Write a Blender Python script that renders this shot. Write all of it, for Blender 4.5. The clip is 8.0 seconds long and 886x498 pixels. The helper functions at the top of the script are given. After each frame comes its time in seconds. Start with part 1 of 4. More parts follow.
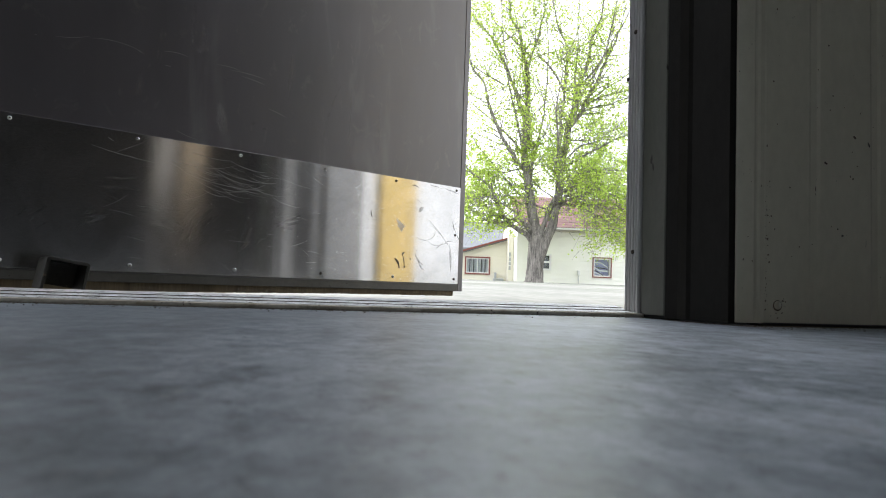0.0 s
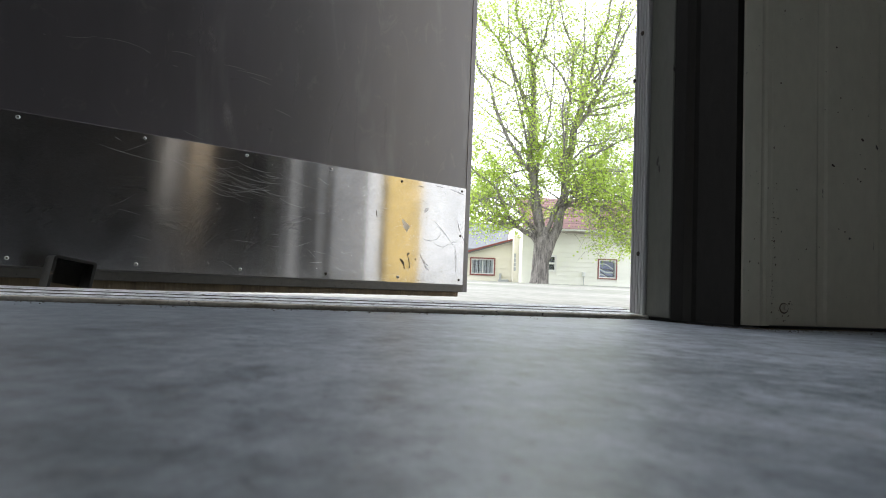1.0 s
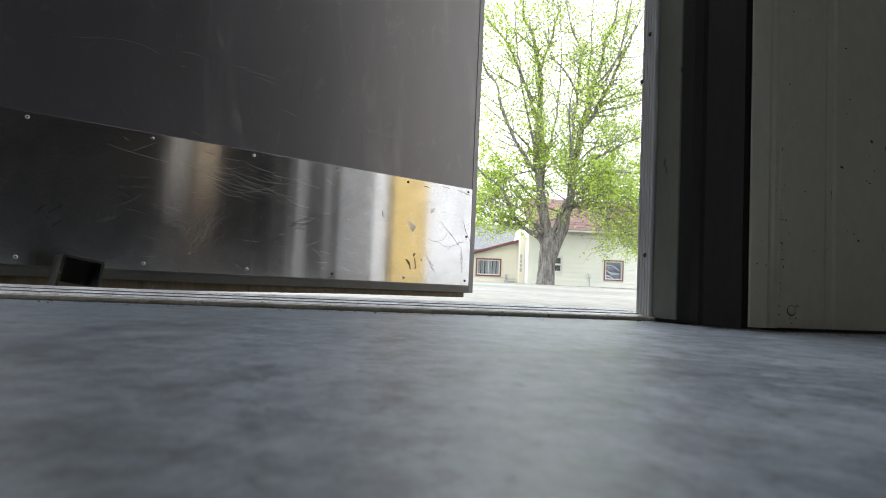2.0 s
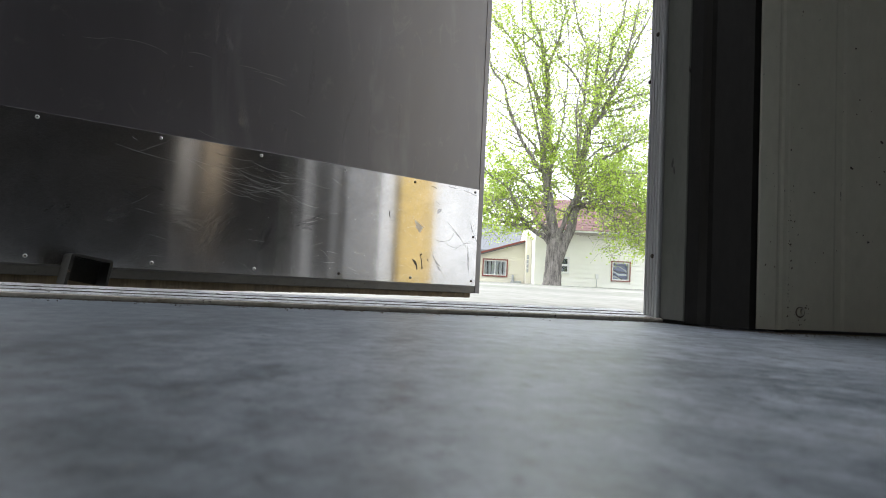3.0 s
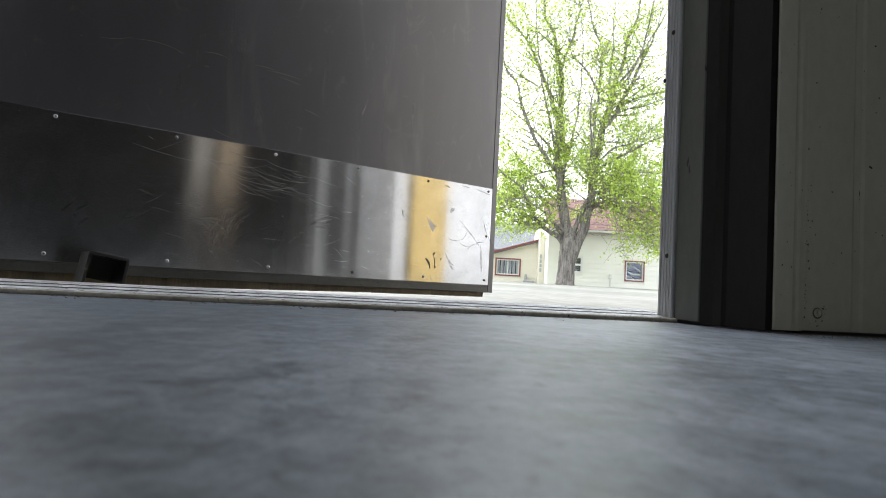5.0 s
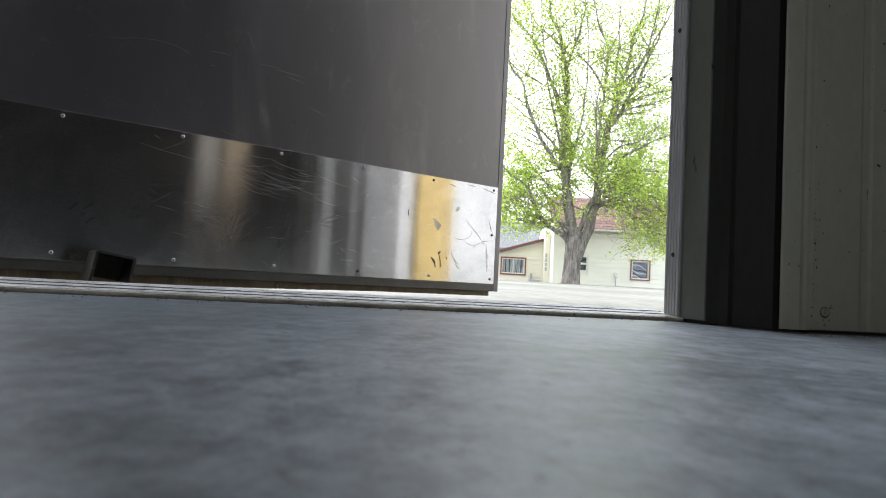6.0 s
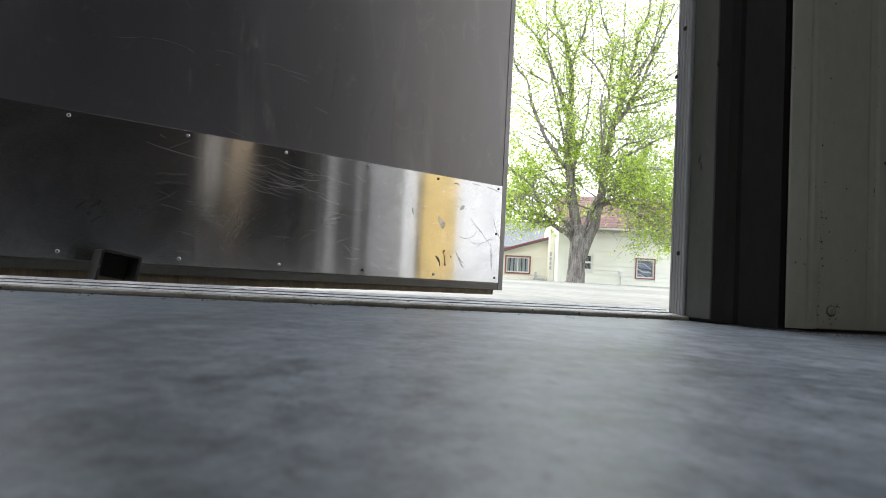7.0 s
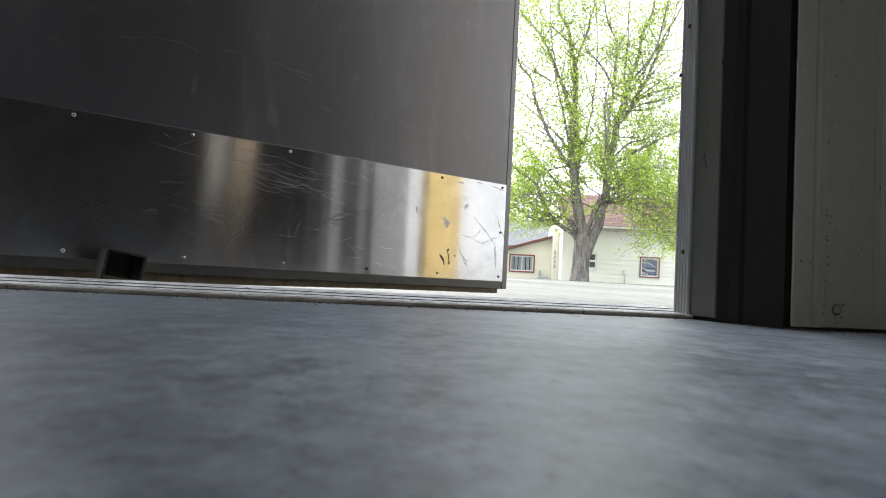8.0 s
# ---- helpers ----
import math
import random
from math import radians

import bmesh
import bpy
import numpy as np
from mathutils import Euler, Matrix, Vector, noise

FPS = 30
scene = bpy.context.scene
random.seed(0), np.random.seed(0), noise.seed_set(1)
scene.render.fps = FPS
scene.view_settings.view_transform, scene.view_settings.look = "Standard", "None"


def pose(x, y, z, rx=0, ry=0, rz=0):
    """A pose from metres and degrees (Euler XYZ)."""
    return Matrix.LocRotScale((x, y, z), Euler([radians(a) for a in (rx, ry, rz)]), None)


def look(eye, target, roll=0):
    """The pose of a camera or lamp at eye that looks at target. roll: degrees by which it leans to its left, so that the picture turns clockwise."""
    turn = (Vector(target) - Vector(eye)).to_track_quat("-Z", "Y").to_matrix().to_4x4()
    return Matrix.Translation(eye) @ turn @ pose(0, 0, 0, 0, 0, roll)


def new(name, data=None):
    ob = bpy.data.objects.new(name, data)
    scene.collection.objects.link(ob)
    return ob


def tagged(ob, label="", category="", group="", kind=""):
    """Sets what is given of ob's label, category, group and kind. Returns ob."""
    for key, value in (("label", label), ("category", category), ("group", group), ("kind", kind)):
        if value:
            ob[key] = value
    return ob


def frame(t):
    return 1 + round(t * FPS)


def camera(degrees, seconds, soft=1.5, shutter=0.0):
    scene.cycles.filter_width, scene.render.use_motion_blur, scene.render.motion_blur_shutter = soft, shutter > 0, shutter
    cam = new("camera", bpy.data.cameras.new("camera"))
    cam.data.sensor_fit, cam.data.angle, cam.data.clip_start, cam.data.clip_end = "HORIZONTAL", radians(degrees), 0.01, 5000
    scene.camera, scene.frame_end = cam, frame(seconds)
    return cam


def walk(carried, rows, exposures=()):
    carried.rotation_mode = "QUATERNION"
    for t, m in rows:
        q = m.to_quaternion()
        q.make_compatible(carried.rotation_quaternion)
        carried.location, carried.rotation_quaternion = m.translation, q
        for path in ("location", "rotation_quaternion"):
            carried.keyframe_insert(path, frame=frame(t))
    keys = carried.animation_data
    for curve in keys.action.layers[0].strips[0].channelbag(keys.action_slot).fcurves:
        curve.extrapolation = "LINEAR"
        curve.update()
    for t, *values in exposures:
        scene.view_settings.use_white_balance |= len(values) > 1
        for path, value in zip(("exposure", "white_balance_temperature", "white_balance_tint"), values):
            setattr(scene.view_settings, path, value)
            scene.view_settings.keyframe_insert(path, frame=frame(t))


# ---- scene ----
cam = camera(70.0, 8.0, soft=0.9)
cam.data.dof.use_dof = True
cam.data.dof.focus_distance, cam.data.dof.aperture_fstop = 1.8, 13.0
PATH = [
    (0.0, pose(0.0002, 0.0001, 0.0436, 93.253, -2.008, -14.601)),
    (0.5, pose(0.0002, 0.0001, 0.0436, 93.276, -2.178, -14.389)),
    (1.0, pose(0.0001, 0.0001, 0.0437, 93.299, -2.328, -14.156)),
    (1.5, pose(0.0000, 0.0001, 0.0437, 93.320, -2.464, -13.902)),
    (3.0, pose(-0.0003, 0.0002, 0.0436, 93.333, -2.803, -13.043)),
    (3.5, pose(-0.0004, 0.0002, 0.0436, 93.315, -2.888, -12.744)),
    (4.0, pose(-0.0006, 0.0003, 0.0435, 93.286, -2.955, -12.449)),
    (4.5, pose(-0.0008, 0.0003, 0.0435, 93.245, -3.005, -12.165)),
    (6.0, pose(-0.0012, 0.0006, 0.0433, 93.073, -3.063, -11.418)),
    (6.5, pose(-0.0014, 0.0007, 0.0433, 93.005, -3.059, -11.208)),
    (7.0, pose(-0.0015, 0.0008, 0.0433, 92.936, -3.048, -11.014)),
    (7.5, pose(-0.0016, 0.0008, 0.0434, 92.868, -3.029, -10.830)),
    (8.0, pose(-0.0016, 0.0009, 0.0434, 92.802, -2.996, -10.645)),
]
walk(cam, PATH, exposures=[(0.0, 3.55, 6130, 11), (8.0, 3.55, 6130, 11)])

# ---- light: a bright overcast day outside, a dim shop inside ----
world = bpy.data.worlds.new("overcast_sky")
scene.world = world
world.use_nodes = True
wn = world.node_tree
wn.nodes.clear()
sky = wn.nodes.new("ShaderNodeTexSky")
sky.sky_type = "NISHITA"
sky.sun_disc = False
sky.sun_elevation = radians(45)
sky.sun_rotation = radians(-22)
sky.air_density, sky.dust_density, sky.ozone_density = 1.0, 4.0, 1.0
bg = wn.nodes.new("ShaderNodeBackground")
bg.inputs["Strength"].default_value = 0.15
wout = wn.nodes.new("ShaderNodeOutputWorld")
cloud = wn.nodes.new("ShaderNodeHueSaturation")
cloud.inputs["Saturation"].default_value = 0.2
wn.links.new(sky.outputs["Color"], cloud.inputs["Color"])
veil = wn.nodes.new("ShaderNodeGamma")
veil.inputs["Gamma"].default_value = 0.5
wn.links.new(cloud.outputs["Color"], veil.inputs["Color"])
wn.links.new(veil.outputs["Color"], bg.inputs["Color"])
wn.links.new(bg.outputs["Background"], wout.inputs["Surface"])

sun = new("sun", bpy.data.lights.new("sun", "SUN"))
sun.data.energy, sun.data.angle, sun.data.color = 0.048, radians(26), (1.0, 0.96, 0.9)
sun.matrix_world = look((-7.5, 18, 20), (0, 0, 0))


# ---- materials ----
def nodes_of(name):
    m = bpy.data.materials.new(name)
    m.use_nodes = True
    t = m.node_tree
    return m, t, t.nodes["Principled BSDF"]


def ramp(t, fac, stops):
    r = t.nodes.new("ShaderNodeValToRGB")
    while len(r.color_ramp.elements) < len(stops):
        r.color_ramp.elements.new(0.5)
    for e, (p, c) in zip(r.color_ramp.elements, stops):
        e.position, e.color = p, (*c, 1) if len(c) == 3 else c
    t.links.new(fac, r.inputs["Fac"])
    return r.outputs["Color"]


def grey(v):
    return (v, v, v)


def noise_at(t, scale, detail=4, rough=0.55, stretch=(1, 1, 1), distort=0.0, coords="Position"):
    if coords == "Position":
        src = t.nodes.new("ShaderNodeNewGeometry").outputs["Position"]
    else:
        src = t.nodes.new("ShaderNodeTexCoord").outputs[coords]
    mp = t.nodes.new("ShaderNodeMapping")
    mp.inputs["Scale"].default_value = stretch
    t.links.new(src, mp.inputs["Vector"])
    n = t.nodes.new("ShaderNodeTexNoise")
    n.inputs["Scale"].default_value, n.inputs["Detail"].default_value = scale, detail
    n.inputs["Roughness"].default_value, n.inputs["Distortion"].default_value = rough, distort
    t.links.new(mp.outputs["Vector"], n.inputs["Vector"])
    return n.outputs["Fac"]


def mixed(t, fac, a, b, mode="MIX"):
    m = t.nodes.new("ShaderNodeMix")
    m.data_type, m.blend_type = "RGBA", mode
    for sock, v in ((m.inputs["Factor"], fac), (m.inputs["A"], a), (m.inputs["B"], b)):
        if isinstance(v, (float, int)):
            sock.default_value = v
        elif isinstance(v, tuple):
            sock.default_value = (*v, 1)
        else:
            t.links.new(v, sock)
    return m.outputs["Result"]


def bumped(t, p, height, strength, distance):
    b = t.nodes.new("ShaderNodeBump")
    b.inputs["Strength"].default_value, b.inputs["Distance"].default_value = strength, distance
    t.links.new(height, b.inputs["Height"])
    t.links.new(b.outputs["Normal"], p.inputs["Normal"])


def surface(name, a, b, rough=(0.4, 0.6), metal=0.0, coarse=3.0, fine=60.0, bump=0.15, depth=0.002, stretch=(1, 1, 1), spots=None, coords="Position", each=0.0, contrast=(0.3, 0.7)):
    """Two colours mottled at two scales, uneven gloss, fine relief; spots: (colour, scale, how rare)."""
    m, t, p = nodes_of(name)
    n1 = noise_at(t, coarse, 5, 0.6, stretch, 0.4, coords)
    n2 = noise_at(t, fine, 4, 0.6, stretch, 0.0, coords)
    f = mixed(t, 0.35, n1, n2)
    col = ramp(t, f, [(contrast[0], a), (contrast[1], b)])
    if spots:
        s = noise_at(t, spots[1], 3, 0.7, stretch, 0.6, coords)
        col = mixed(t, ramp(t, s, [(spots[2], grey(0)), (spots[2] + 0.04, grey(1))]), col, spots[0])
    if each:
        info = t.nodes.new("ShaderNodeObjectInfo")
        h = t.nodes.new("ShaderNodeHueSaturation")
        mr = t.nodes.new("ShaderNodeMapRange")
        mr.inputs["To Min"].default_value, mr.inputs["To Max"].default_value = 1 - each, 1 + each
        t.links.new(info.outputs["Random"], mr.inputs["Value"])
        t.links.new(mr.outputs["Result"], h.inputs["Value"])
        t.links.new(col, h.inputs["Color"])
        col = h.outputs["Color"]
    t.links.new(col, p.inputs["Base Color"])
    t.links.new(ramp(t, n1, [(0.3, grey(rough[0])), (0.7, grey(rough[1]))]), p.inputs["Roughness"])
    p.inputs["Metallic"].default_value = metal
    if bump:
        bumped(t, p, n2, bump, depth)
    return m


def concrete_material():
    m, t, p = nodes_of("sealed_concrete")
    n0 = noise_at(t, 5, 7, 0.66, (1, 0.8, 1), 0.2)
    n1 = noise_at(t, 34, 10, 0.78, (1, 0.8, 1), 0.15)
    n2 = noise_at(t, 80, 7, 0.74, (1, 0.75, 1), 0.3)
    n3 = noise_at(t, 520, 3, 0.6)
    f = mixed(t, 0.58, n0, n1)
    col = ramp(t, f, [(0.40, (0.055, 0.073, 0.086)), (0.47, (0.175, 0.206, 0.234)), (0.53, (0.285, 0.320, 0.352)), (0.61, (0.41, 0.447, 0.482))])
    col = mixed(t, 0.75, col, ramp(t, n2, [(0.34, grey(0.25)), (0.43, grey(0.85)), (0.58, grey(1.0))]), "MULTIPLY")
    # daylight from the doorway painted into the slab: pale pool near it, darker elsewhere
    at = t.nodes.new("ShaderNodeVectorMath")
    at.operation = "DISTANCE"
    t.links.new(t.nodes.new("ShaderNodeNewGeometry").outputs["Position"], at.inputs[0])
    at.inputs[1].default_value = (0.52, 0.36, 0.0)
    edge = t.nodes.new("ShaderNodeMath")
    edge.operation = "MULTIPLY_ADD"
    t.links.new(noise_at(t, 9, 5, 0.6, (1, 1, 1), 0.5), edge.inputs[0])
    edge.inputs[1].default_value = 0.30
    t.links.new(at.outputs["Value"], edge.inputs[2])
    daylight_pool = ramp(t, edge.outputs["Value"], [(0.50, grey(1.0)), (0.80, grey(0.0))])
    col = mixed(t, 1.0, col, mixed(t, daylight_pool, (0.64, 0.67, 0.68), (1.34, 1.36, 1.40)), "MULTIPLY")
    tan = ramp(t, noise_at(t, 38, 6, 0.7, (1, 1, 1), 1.0), [(0.60, grey(0)), (0.70, grey(0.4))])
    col = mixed(t, tan, col, (0.33, 0.31, 0.275))
    specks = ramp(t, n3, [(0.3, grey(0.55)), (0.5, grey(1.0))])
    col = mixed(t, 0.6, col, specks, "MULTIPLY")
    t.links.new(col, p.inputs["Base Color"])
    t.links.new(ramp(t, f, [(0.38, grey(0.42)), (0.62, grey(0.58))]), p.inputs["Roughness"])
    p.inputs["IOR"].default_value = 1.65
    p.inputs["Specular IOR Level"].default_value = 0.85
    bumped(t, p, mixed(t, 0.4, n2, n3), 0.10, 0.004)
    return m


def stainless_material():
    m, t, p = nodes_of("brushed_stainless")
    fine = noise_at(t, 9, 4, 0.6, (4, 4, 260), 0.0)
    smear = noise_at(t, 7, 5, 0.65, (1, 1, 1), 1.6)
    worn = noise_at(t, 34, 4, 0.7, (1, 1, 1), 1.0)
    base = ramp(t, smear, [(0.35, (0.56, 0.55, 0.545)), (0.65, (0.70, 0.69, 0.685))])
    grain = noise_at(t, 190, 4, 0.7, (1, 1, 7), 0.0)
    base = mixed(t, 0.42, base, ramp(t, grain, [(0.38, grey(0.30)), (0.60, grey(1.0))]), "MULTIPLY")
    base = mixed(t, ramp(t, worn, [(0.62, grey(0)), (0.80, grey(0.15))]), base, (0.36, 0.34, 0.32))
    t.links.new(base, p.inputs["Base Color"])
    p.inputs["Metallic"].default_value = 1.0
    p.inputs["Anisotropic"].default_value = 0.97
    p.inputs["Anisotropic Rotation"].default_value = 0.25
    tg = t.nodes.new("ShaderNodeTangent")
    tg.direction_type, tg.axis = "RADIAL", "Z"
    t.links.new(tg.outputs["Tangent"], p.inputs["Tangent"])
    rough = mixed(t, 0.3, ramp(t, smear, [(0.3, grey(0.125)), (0.72, grey(0.155))]), fine, "SOFT_LIGHT")
    t.links.new(rough, p.inputs["Roughness"])
    haze = t.nodes.new("ShaderNodeBsdfAnisotropic")
    haze.inputs["Roughness"].default_value = 0.33
    t.links.new(base, haze.inputs["Color"])
    mx = t.nodes.new("ShaderNodeMixShader")
    t.links.new(ramp(t, worn, [(0.3, grey(0.19)), (0.7, grey(0.21))]), mx.inputs["Fac"])
    t.links.new(p.outputs["BSDF"], mx.inputs[1])
    t.links.new(haze.outputs["BSDF"], mx.inputs[2])
    t.links.new(mx.outputs["Shader"], t.nodes["Material Output"].inputs["Surface"])
    return m


def door_paint_material():
    m, t, p = nodes_of("grey_door_paint")
    big = noise_at(t, 2.6, 5, 0.6, (1, 1, 0.5), 0.8)
    run = noise_at(t, 9, 4, 0.6, (1, 1, 0.22), 0.6)
    fine = noise_at(t, 420, 3, 0.6)
    col = ramp(t, mixed(t, 0.5, big, run), [(0.3, (0.030, 0.0255, 0.0275)), (0.7, (0.070, 0.060, 0.0645))])
    scuff = ramp(t, run, [(0.56, grey(0)), (0.74, grey(0.4))])
    col = mixed(t, scuff, col, (0.16, 0.155, 0.15))
    wipe = noise_at(t, 14, 5, 0.7, (1, 1, 0.6), 2.2)
    col = mixed(t, ramp(t, wipe, [(0.58, grey(0)), (0.70, grey(0.22))]), col, (0.20, 0.18, 0.15))
    t.links.new(col, p.inputs["Base Color"])
    t.links.new(ramp(t, big, [(0.3, grey(0.40)), (0.7, grey(0.50))]), p.inputs["Roughness"])
    p.inputs["IOR"].default_value = 1.9
    bumped(t, p, fine, 0.08, 0.0008)
    return m


def leaf_material():
    m, t, p = nodes_of("spring_leaf")
    g = t.nodes.new("ShaderNodeNewGeometry")
    col = ramp(t, g.outputs["Random Per Island"], [(0.0, (0.27, 0.39, 0.050)), (0.5, (0.46, 0.59, 0.095)), (1.0, (0.62, 0.74, 0.18))])
    t.links.new(col, p.inputs["Base Color"])
    p.inputs["Roughness"].default_value = 0.55
    tr = t.nodes.new("ShaderNodeBsdfTranslucent")
    t.links.new(col, tr.inputs["Color"])
    mx = t.nodes.new("ShaderNodeMixShader")
    mx.inputs["Fac"].default_value = 0.5
    t.links.new(p.outputs["BSDF"], mx.inputs[1])
    t.links.new(tr.outputs["BSDF"], mx.inputs[2])
    t.links.new(mx.outputs["Shader"], t.nodes["Material Output"].inputs["Surface"])
    return m


def glass_material(name, tint):
    m, t, p = nodes_of(name)
    p.inputs["Base Color"].default_value = (*tint, 1)
    p.inputs["Roughness"].default_value = 0.03
    p.inputs["Transmission Weight"].default_value = 1.0
    p.inputs["IOR"].default_value = 1.45
    return m


def film_material(name, colour, amount):
    """A thin dried smear: mostly clear, with a dull greasy coat."""
    m, t, p = nodes_of(name)
    p.inputs["Base Color"].default_value = (*colour, 1)
    p.inputs["Roughness"].default_value = 0.5
    clear = t.nodes.new("ShaderNodeBsdfTransparent")
    mx = t.nodes.new("ShaderNodeMixShader")
    t.links.new(ramp(t, noise_at(t, 160, 4, 0.7, (1, 1, 0.6), 0.8), [(0.40, grey(0.0)), (0.62, grey(amount))]), mx.inputs["Fac"])
    t.links.new(clear.outputs["BSDF"], mx.inputs[1])
    t.links.new(p.outputs["BSDF"], mx.inputs[2])
    t.links.new(mx.outputs["Shader"], t.nodes["Material Output"].inputs["Surface"])
    return m


CONCRETE = concrete_material()
FILM = film_material("dried_wipe_marks", (0.42, 0.40, 0.36), 0.22)
RUB = film_material("grey_rub_marks", (0.14, 0.14, 0.145), 0.48)
GRAIN = film_material("brushed_grain", (0.24, 0.235, 0.225), 0.45)
HAZE = film_material("faint_wipe_marks", (0.40, 0.38, 0.34), 0.07)
STAINLESS = stainless_material()
DOOR_PAINT = door_paint_material()
LEAF = leaf_material()
GLASS = glass_material("window_glass", (0.9, 0.95, 0.95))
# pane tints chosen to dim and warm the band mirrored in the kick plate
AMBER = glass_material("amber_glass", (0.31, 0.235, 0.150))
SMOKED = glass_material("smoked_glass", (0.31, 0.275, 0.230))
STRIP = surface("stop_strip_aluminium", (0.46, 0.455, 0.445), (0.62, 0.615, 0.605), (0.3, 0.45), 0.25, 5, 90, 0.1, 0.0006, (1, 1, 0.2), ((0.10, 0.09, 0.08), 26, 0.70))
ALUMINIUM = surface("worn_aluminium", (0.36, 0.36, 0.365), (0.88, 0.875, 0.865), (0.5, 0.7), 0.0, 26, 260, 0.2, 0.0006, (1, 1, 1), ((0.11, 0.09, 0.07), 80, 0.60), "Position", 0.0, (0.36, 0.60))
TARNISHED = surface("tarnished_nose", (0.46, 0.41, 0.30), (0.86, 0.81, 0.70), (0.5, 0.7), 0.0, 18, 160, 0.2, 0.0008, (1, 1, 1), ((0.08, 0.06, 0.04), 90, 0.66), "Position", 0.0, (0.36, 0.62))
SCREW_METAL = surface("screw_steel", (0.5, 0.5, 0.5), (0.7, 0.7, 0.68), (0.2, 0.35), 1.0, 30, 300, 0.05, 0.0003)
SCREW_DARK = surface("rusted_screw_steel", (0.03, 0.027, 0.025), (0.09, 0.07, 0.05), (0.5, 0.7), 0.6, 60, 400, 0.1, 0.0003)
BRUSH = surface("brush_bristles", (0.06, 0.045, 0.03), (0.26, 0.20, 0.12), (0.7, 0.9), 0.0, 40, 300, 0.3, 0.001, (1, 1, 0.1))
TUBE = surface("black_steel_tube", (0.028, 0.027, 0.023), (0.068, 0.064, 0.056), (0.4, 0.6), 0.5, 20, 200, 0.15, 0.0006, (1, 1, 1), ((0.14, 0.11, 0.08), 60, 0.66))
CREAM_STEEL = surface("cream_liner_steel", (0.56, 0.53, 0.40), (0.72, 0.68, 0.53), (0.34, 0.5), 0.0, 4, 70, 0.06, 0.0008, (1, 1, 0.5), ((0.04, 0.033, 0.025), 48, 0.70))
FRAME_PAINT = surface("grey_frame_paint", (0.105, 0.109, 0.089), (0.175, 0.178, 0.150), (0.28, 0.4), 0.0, 6, 120, 0.08, 0.0006, (1, 1, 0.4), ((0.03, 0.027, 0.022), 46, 0.68))
DARK_STEEL = surface("dark_brown_channel_steel", (0.016, 0.0145, 0.012), (0.032, 0.029, 0.025), (0.45, 0.6), 0.0, 5, 90, 0.1, 0.0008, (1, 1, 0.4))
# paler than the door paint: light off the floor put into the rail's colour
FLOOR_LIT_RAIL = surface("floor_lit_rail_paint", (0.060, 0.057, 0.050), (0.115, 0.108, 0.096), (0.4, 0.55), 0.0, 8, 120, 0.1, 0.0006, (1, 1, 1), ((0.03, 0.026, 0.02), 60, 0.68))
for dull in (ALUMINIUM, TARNISHED, DARK_STEEL):
    dull.node_tree.nodes["Principled BSDF"].inputs["Specular IOR Level"].default_value = 0.2
GRIT_BROWN = surface("floor_grit", (0.06, 0.047, 0.033), (0.19, 0.145, 0.10), (0.85, 1.0), 0.0, 60, 400, 0.4, 0.002)
SHOP_WALL = surface("shop_wall_boards", (0.12, 0.112, 0.10), (0.20, 0.185, 0.165), (0.4, 0.6), 0.0, 2, 40, 0.05, 0.002)
CEILING = surface("shop_ceiling_board", (0.16, 0.155, 0.145), (0.22, 0.215, 0.20), (0.7, 0.9), 0.0, 2, 40, 0.05, 0.002)
WHITE_STEEL = surface("white_outer_steel", (0.60, 0.61, 0.62), (0.68, 0.69, 0.69), (0.4, 0.55), 0.0, 2, 40, 0.05, 0.002)
OUTER_TRIM = surface("grey_outer_trim", (0.155, 0.157, 0.160), (0.195, 0.197, 0.20), (0.4, 0.55), 0.0, 4, 60, 0.06, 0.001)
YELLOW_BOARD = surface("yellow_board_paint", (0.50, 0.33, 0.06), (0.60, 0.42, 0.10), (0.5, 0.7), 0.0, 6, 50, 0.1, 0.002)
SCRATCH = surface("bright_scratch", (0.42, 0.42, 0.41), (0.62, 0.62, 0.60), (0.3, 0.45), 0.4, 50, 200, 0.0)
FAINT = surface("faint_paint_scratch", (0.19, 0.185, 0.18), (0.28, 0.27, 0.26), (0.4, 0.5), 0.0, 50, 200, 0.0)
DARK_SCUFF = surface("dark_scuff", (0.05, 0.04, 0.03), (0.13, 0.10, 0.07), (0.6, 0.8), 0.0, 90, 300, 0.1, 0.0005)
SMUDGE = surface("greasy_smudge", (0.46, 0.43, 0.38), (0.56, 0.52, 0.46), (0.35, 0.5), 0.9, 90, 300, 0.1, 0.0005)
SCUFF = surface("grey_scuff", (0.34, 0.33, 0.32), (0.47, 0.46, 0.445), (0.35, 0.5), 0.8, 90, 300, 0.1, 0.0005)
GROUND = surface("pale_gravel_lot", (0.125, 0.125, 0.100), (0.27, 0.265, 0.232), (0.8, 0.95), 0.0, 0.45, 14, 0.5, 0.02, (1, 0.5, 1), ((0.12, 0.13, 0.085), 0.7, 0.56), "Position", 0.0, (0.40, 0.60))
CREAM_BOARD = surface("cream_lap_siding", (0.75, 0.74, 0.66), (0.83, 0.82, 0.74), (0.5, 0.65), 0.0, 1.5, 30, 0.1, 0.004, (1, 1, 1), None, "Position", 0.015)
BEIGE_BOARD = surface("beige_lap_siding", (0.73, 0.69, 0.57), (0.80, 0.76, 0.64), (0.5, 0.65), 0.0, 1.5, 30, 0.1, 0.004, (1, 1, 1), None, "Position", 0.015)
WHITE_TRIM = surface("white_trim_paint", (0.68, 0.68, 0.65), (0.76, 0.76, 0.73), (0.45, 0.6), 0.0, 3, 40, 0.05, 0.002)
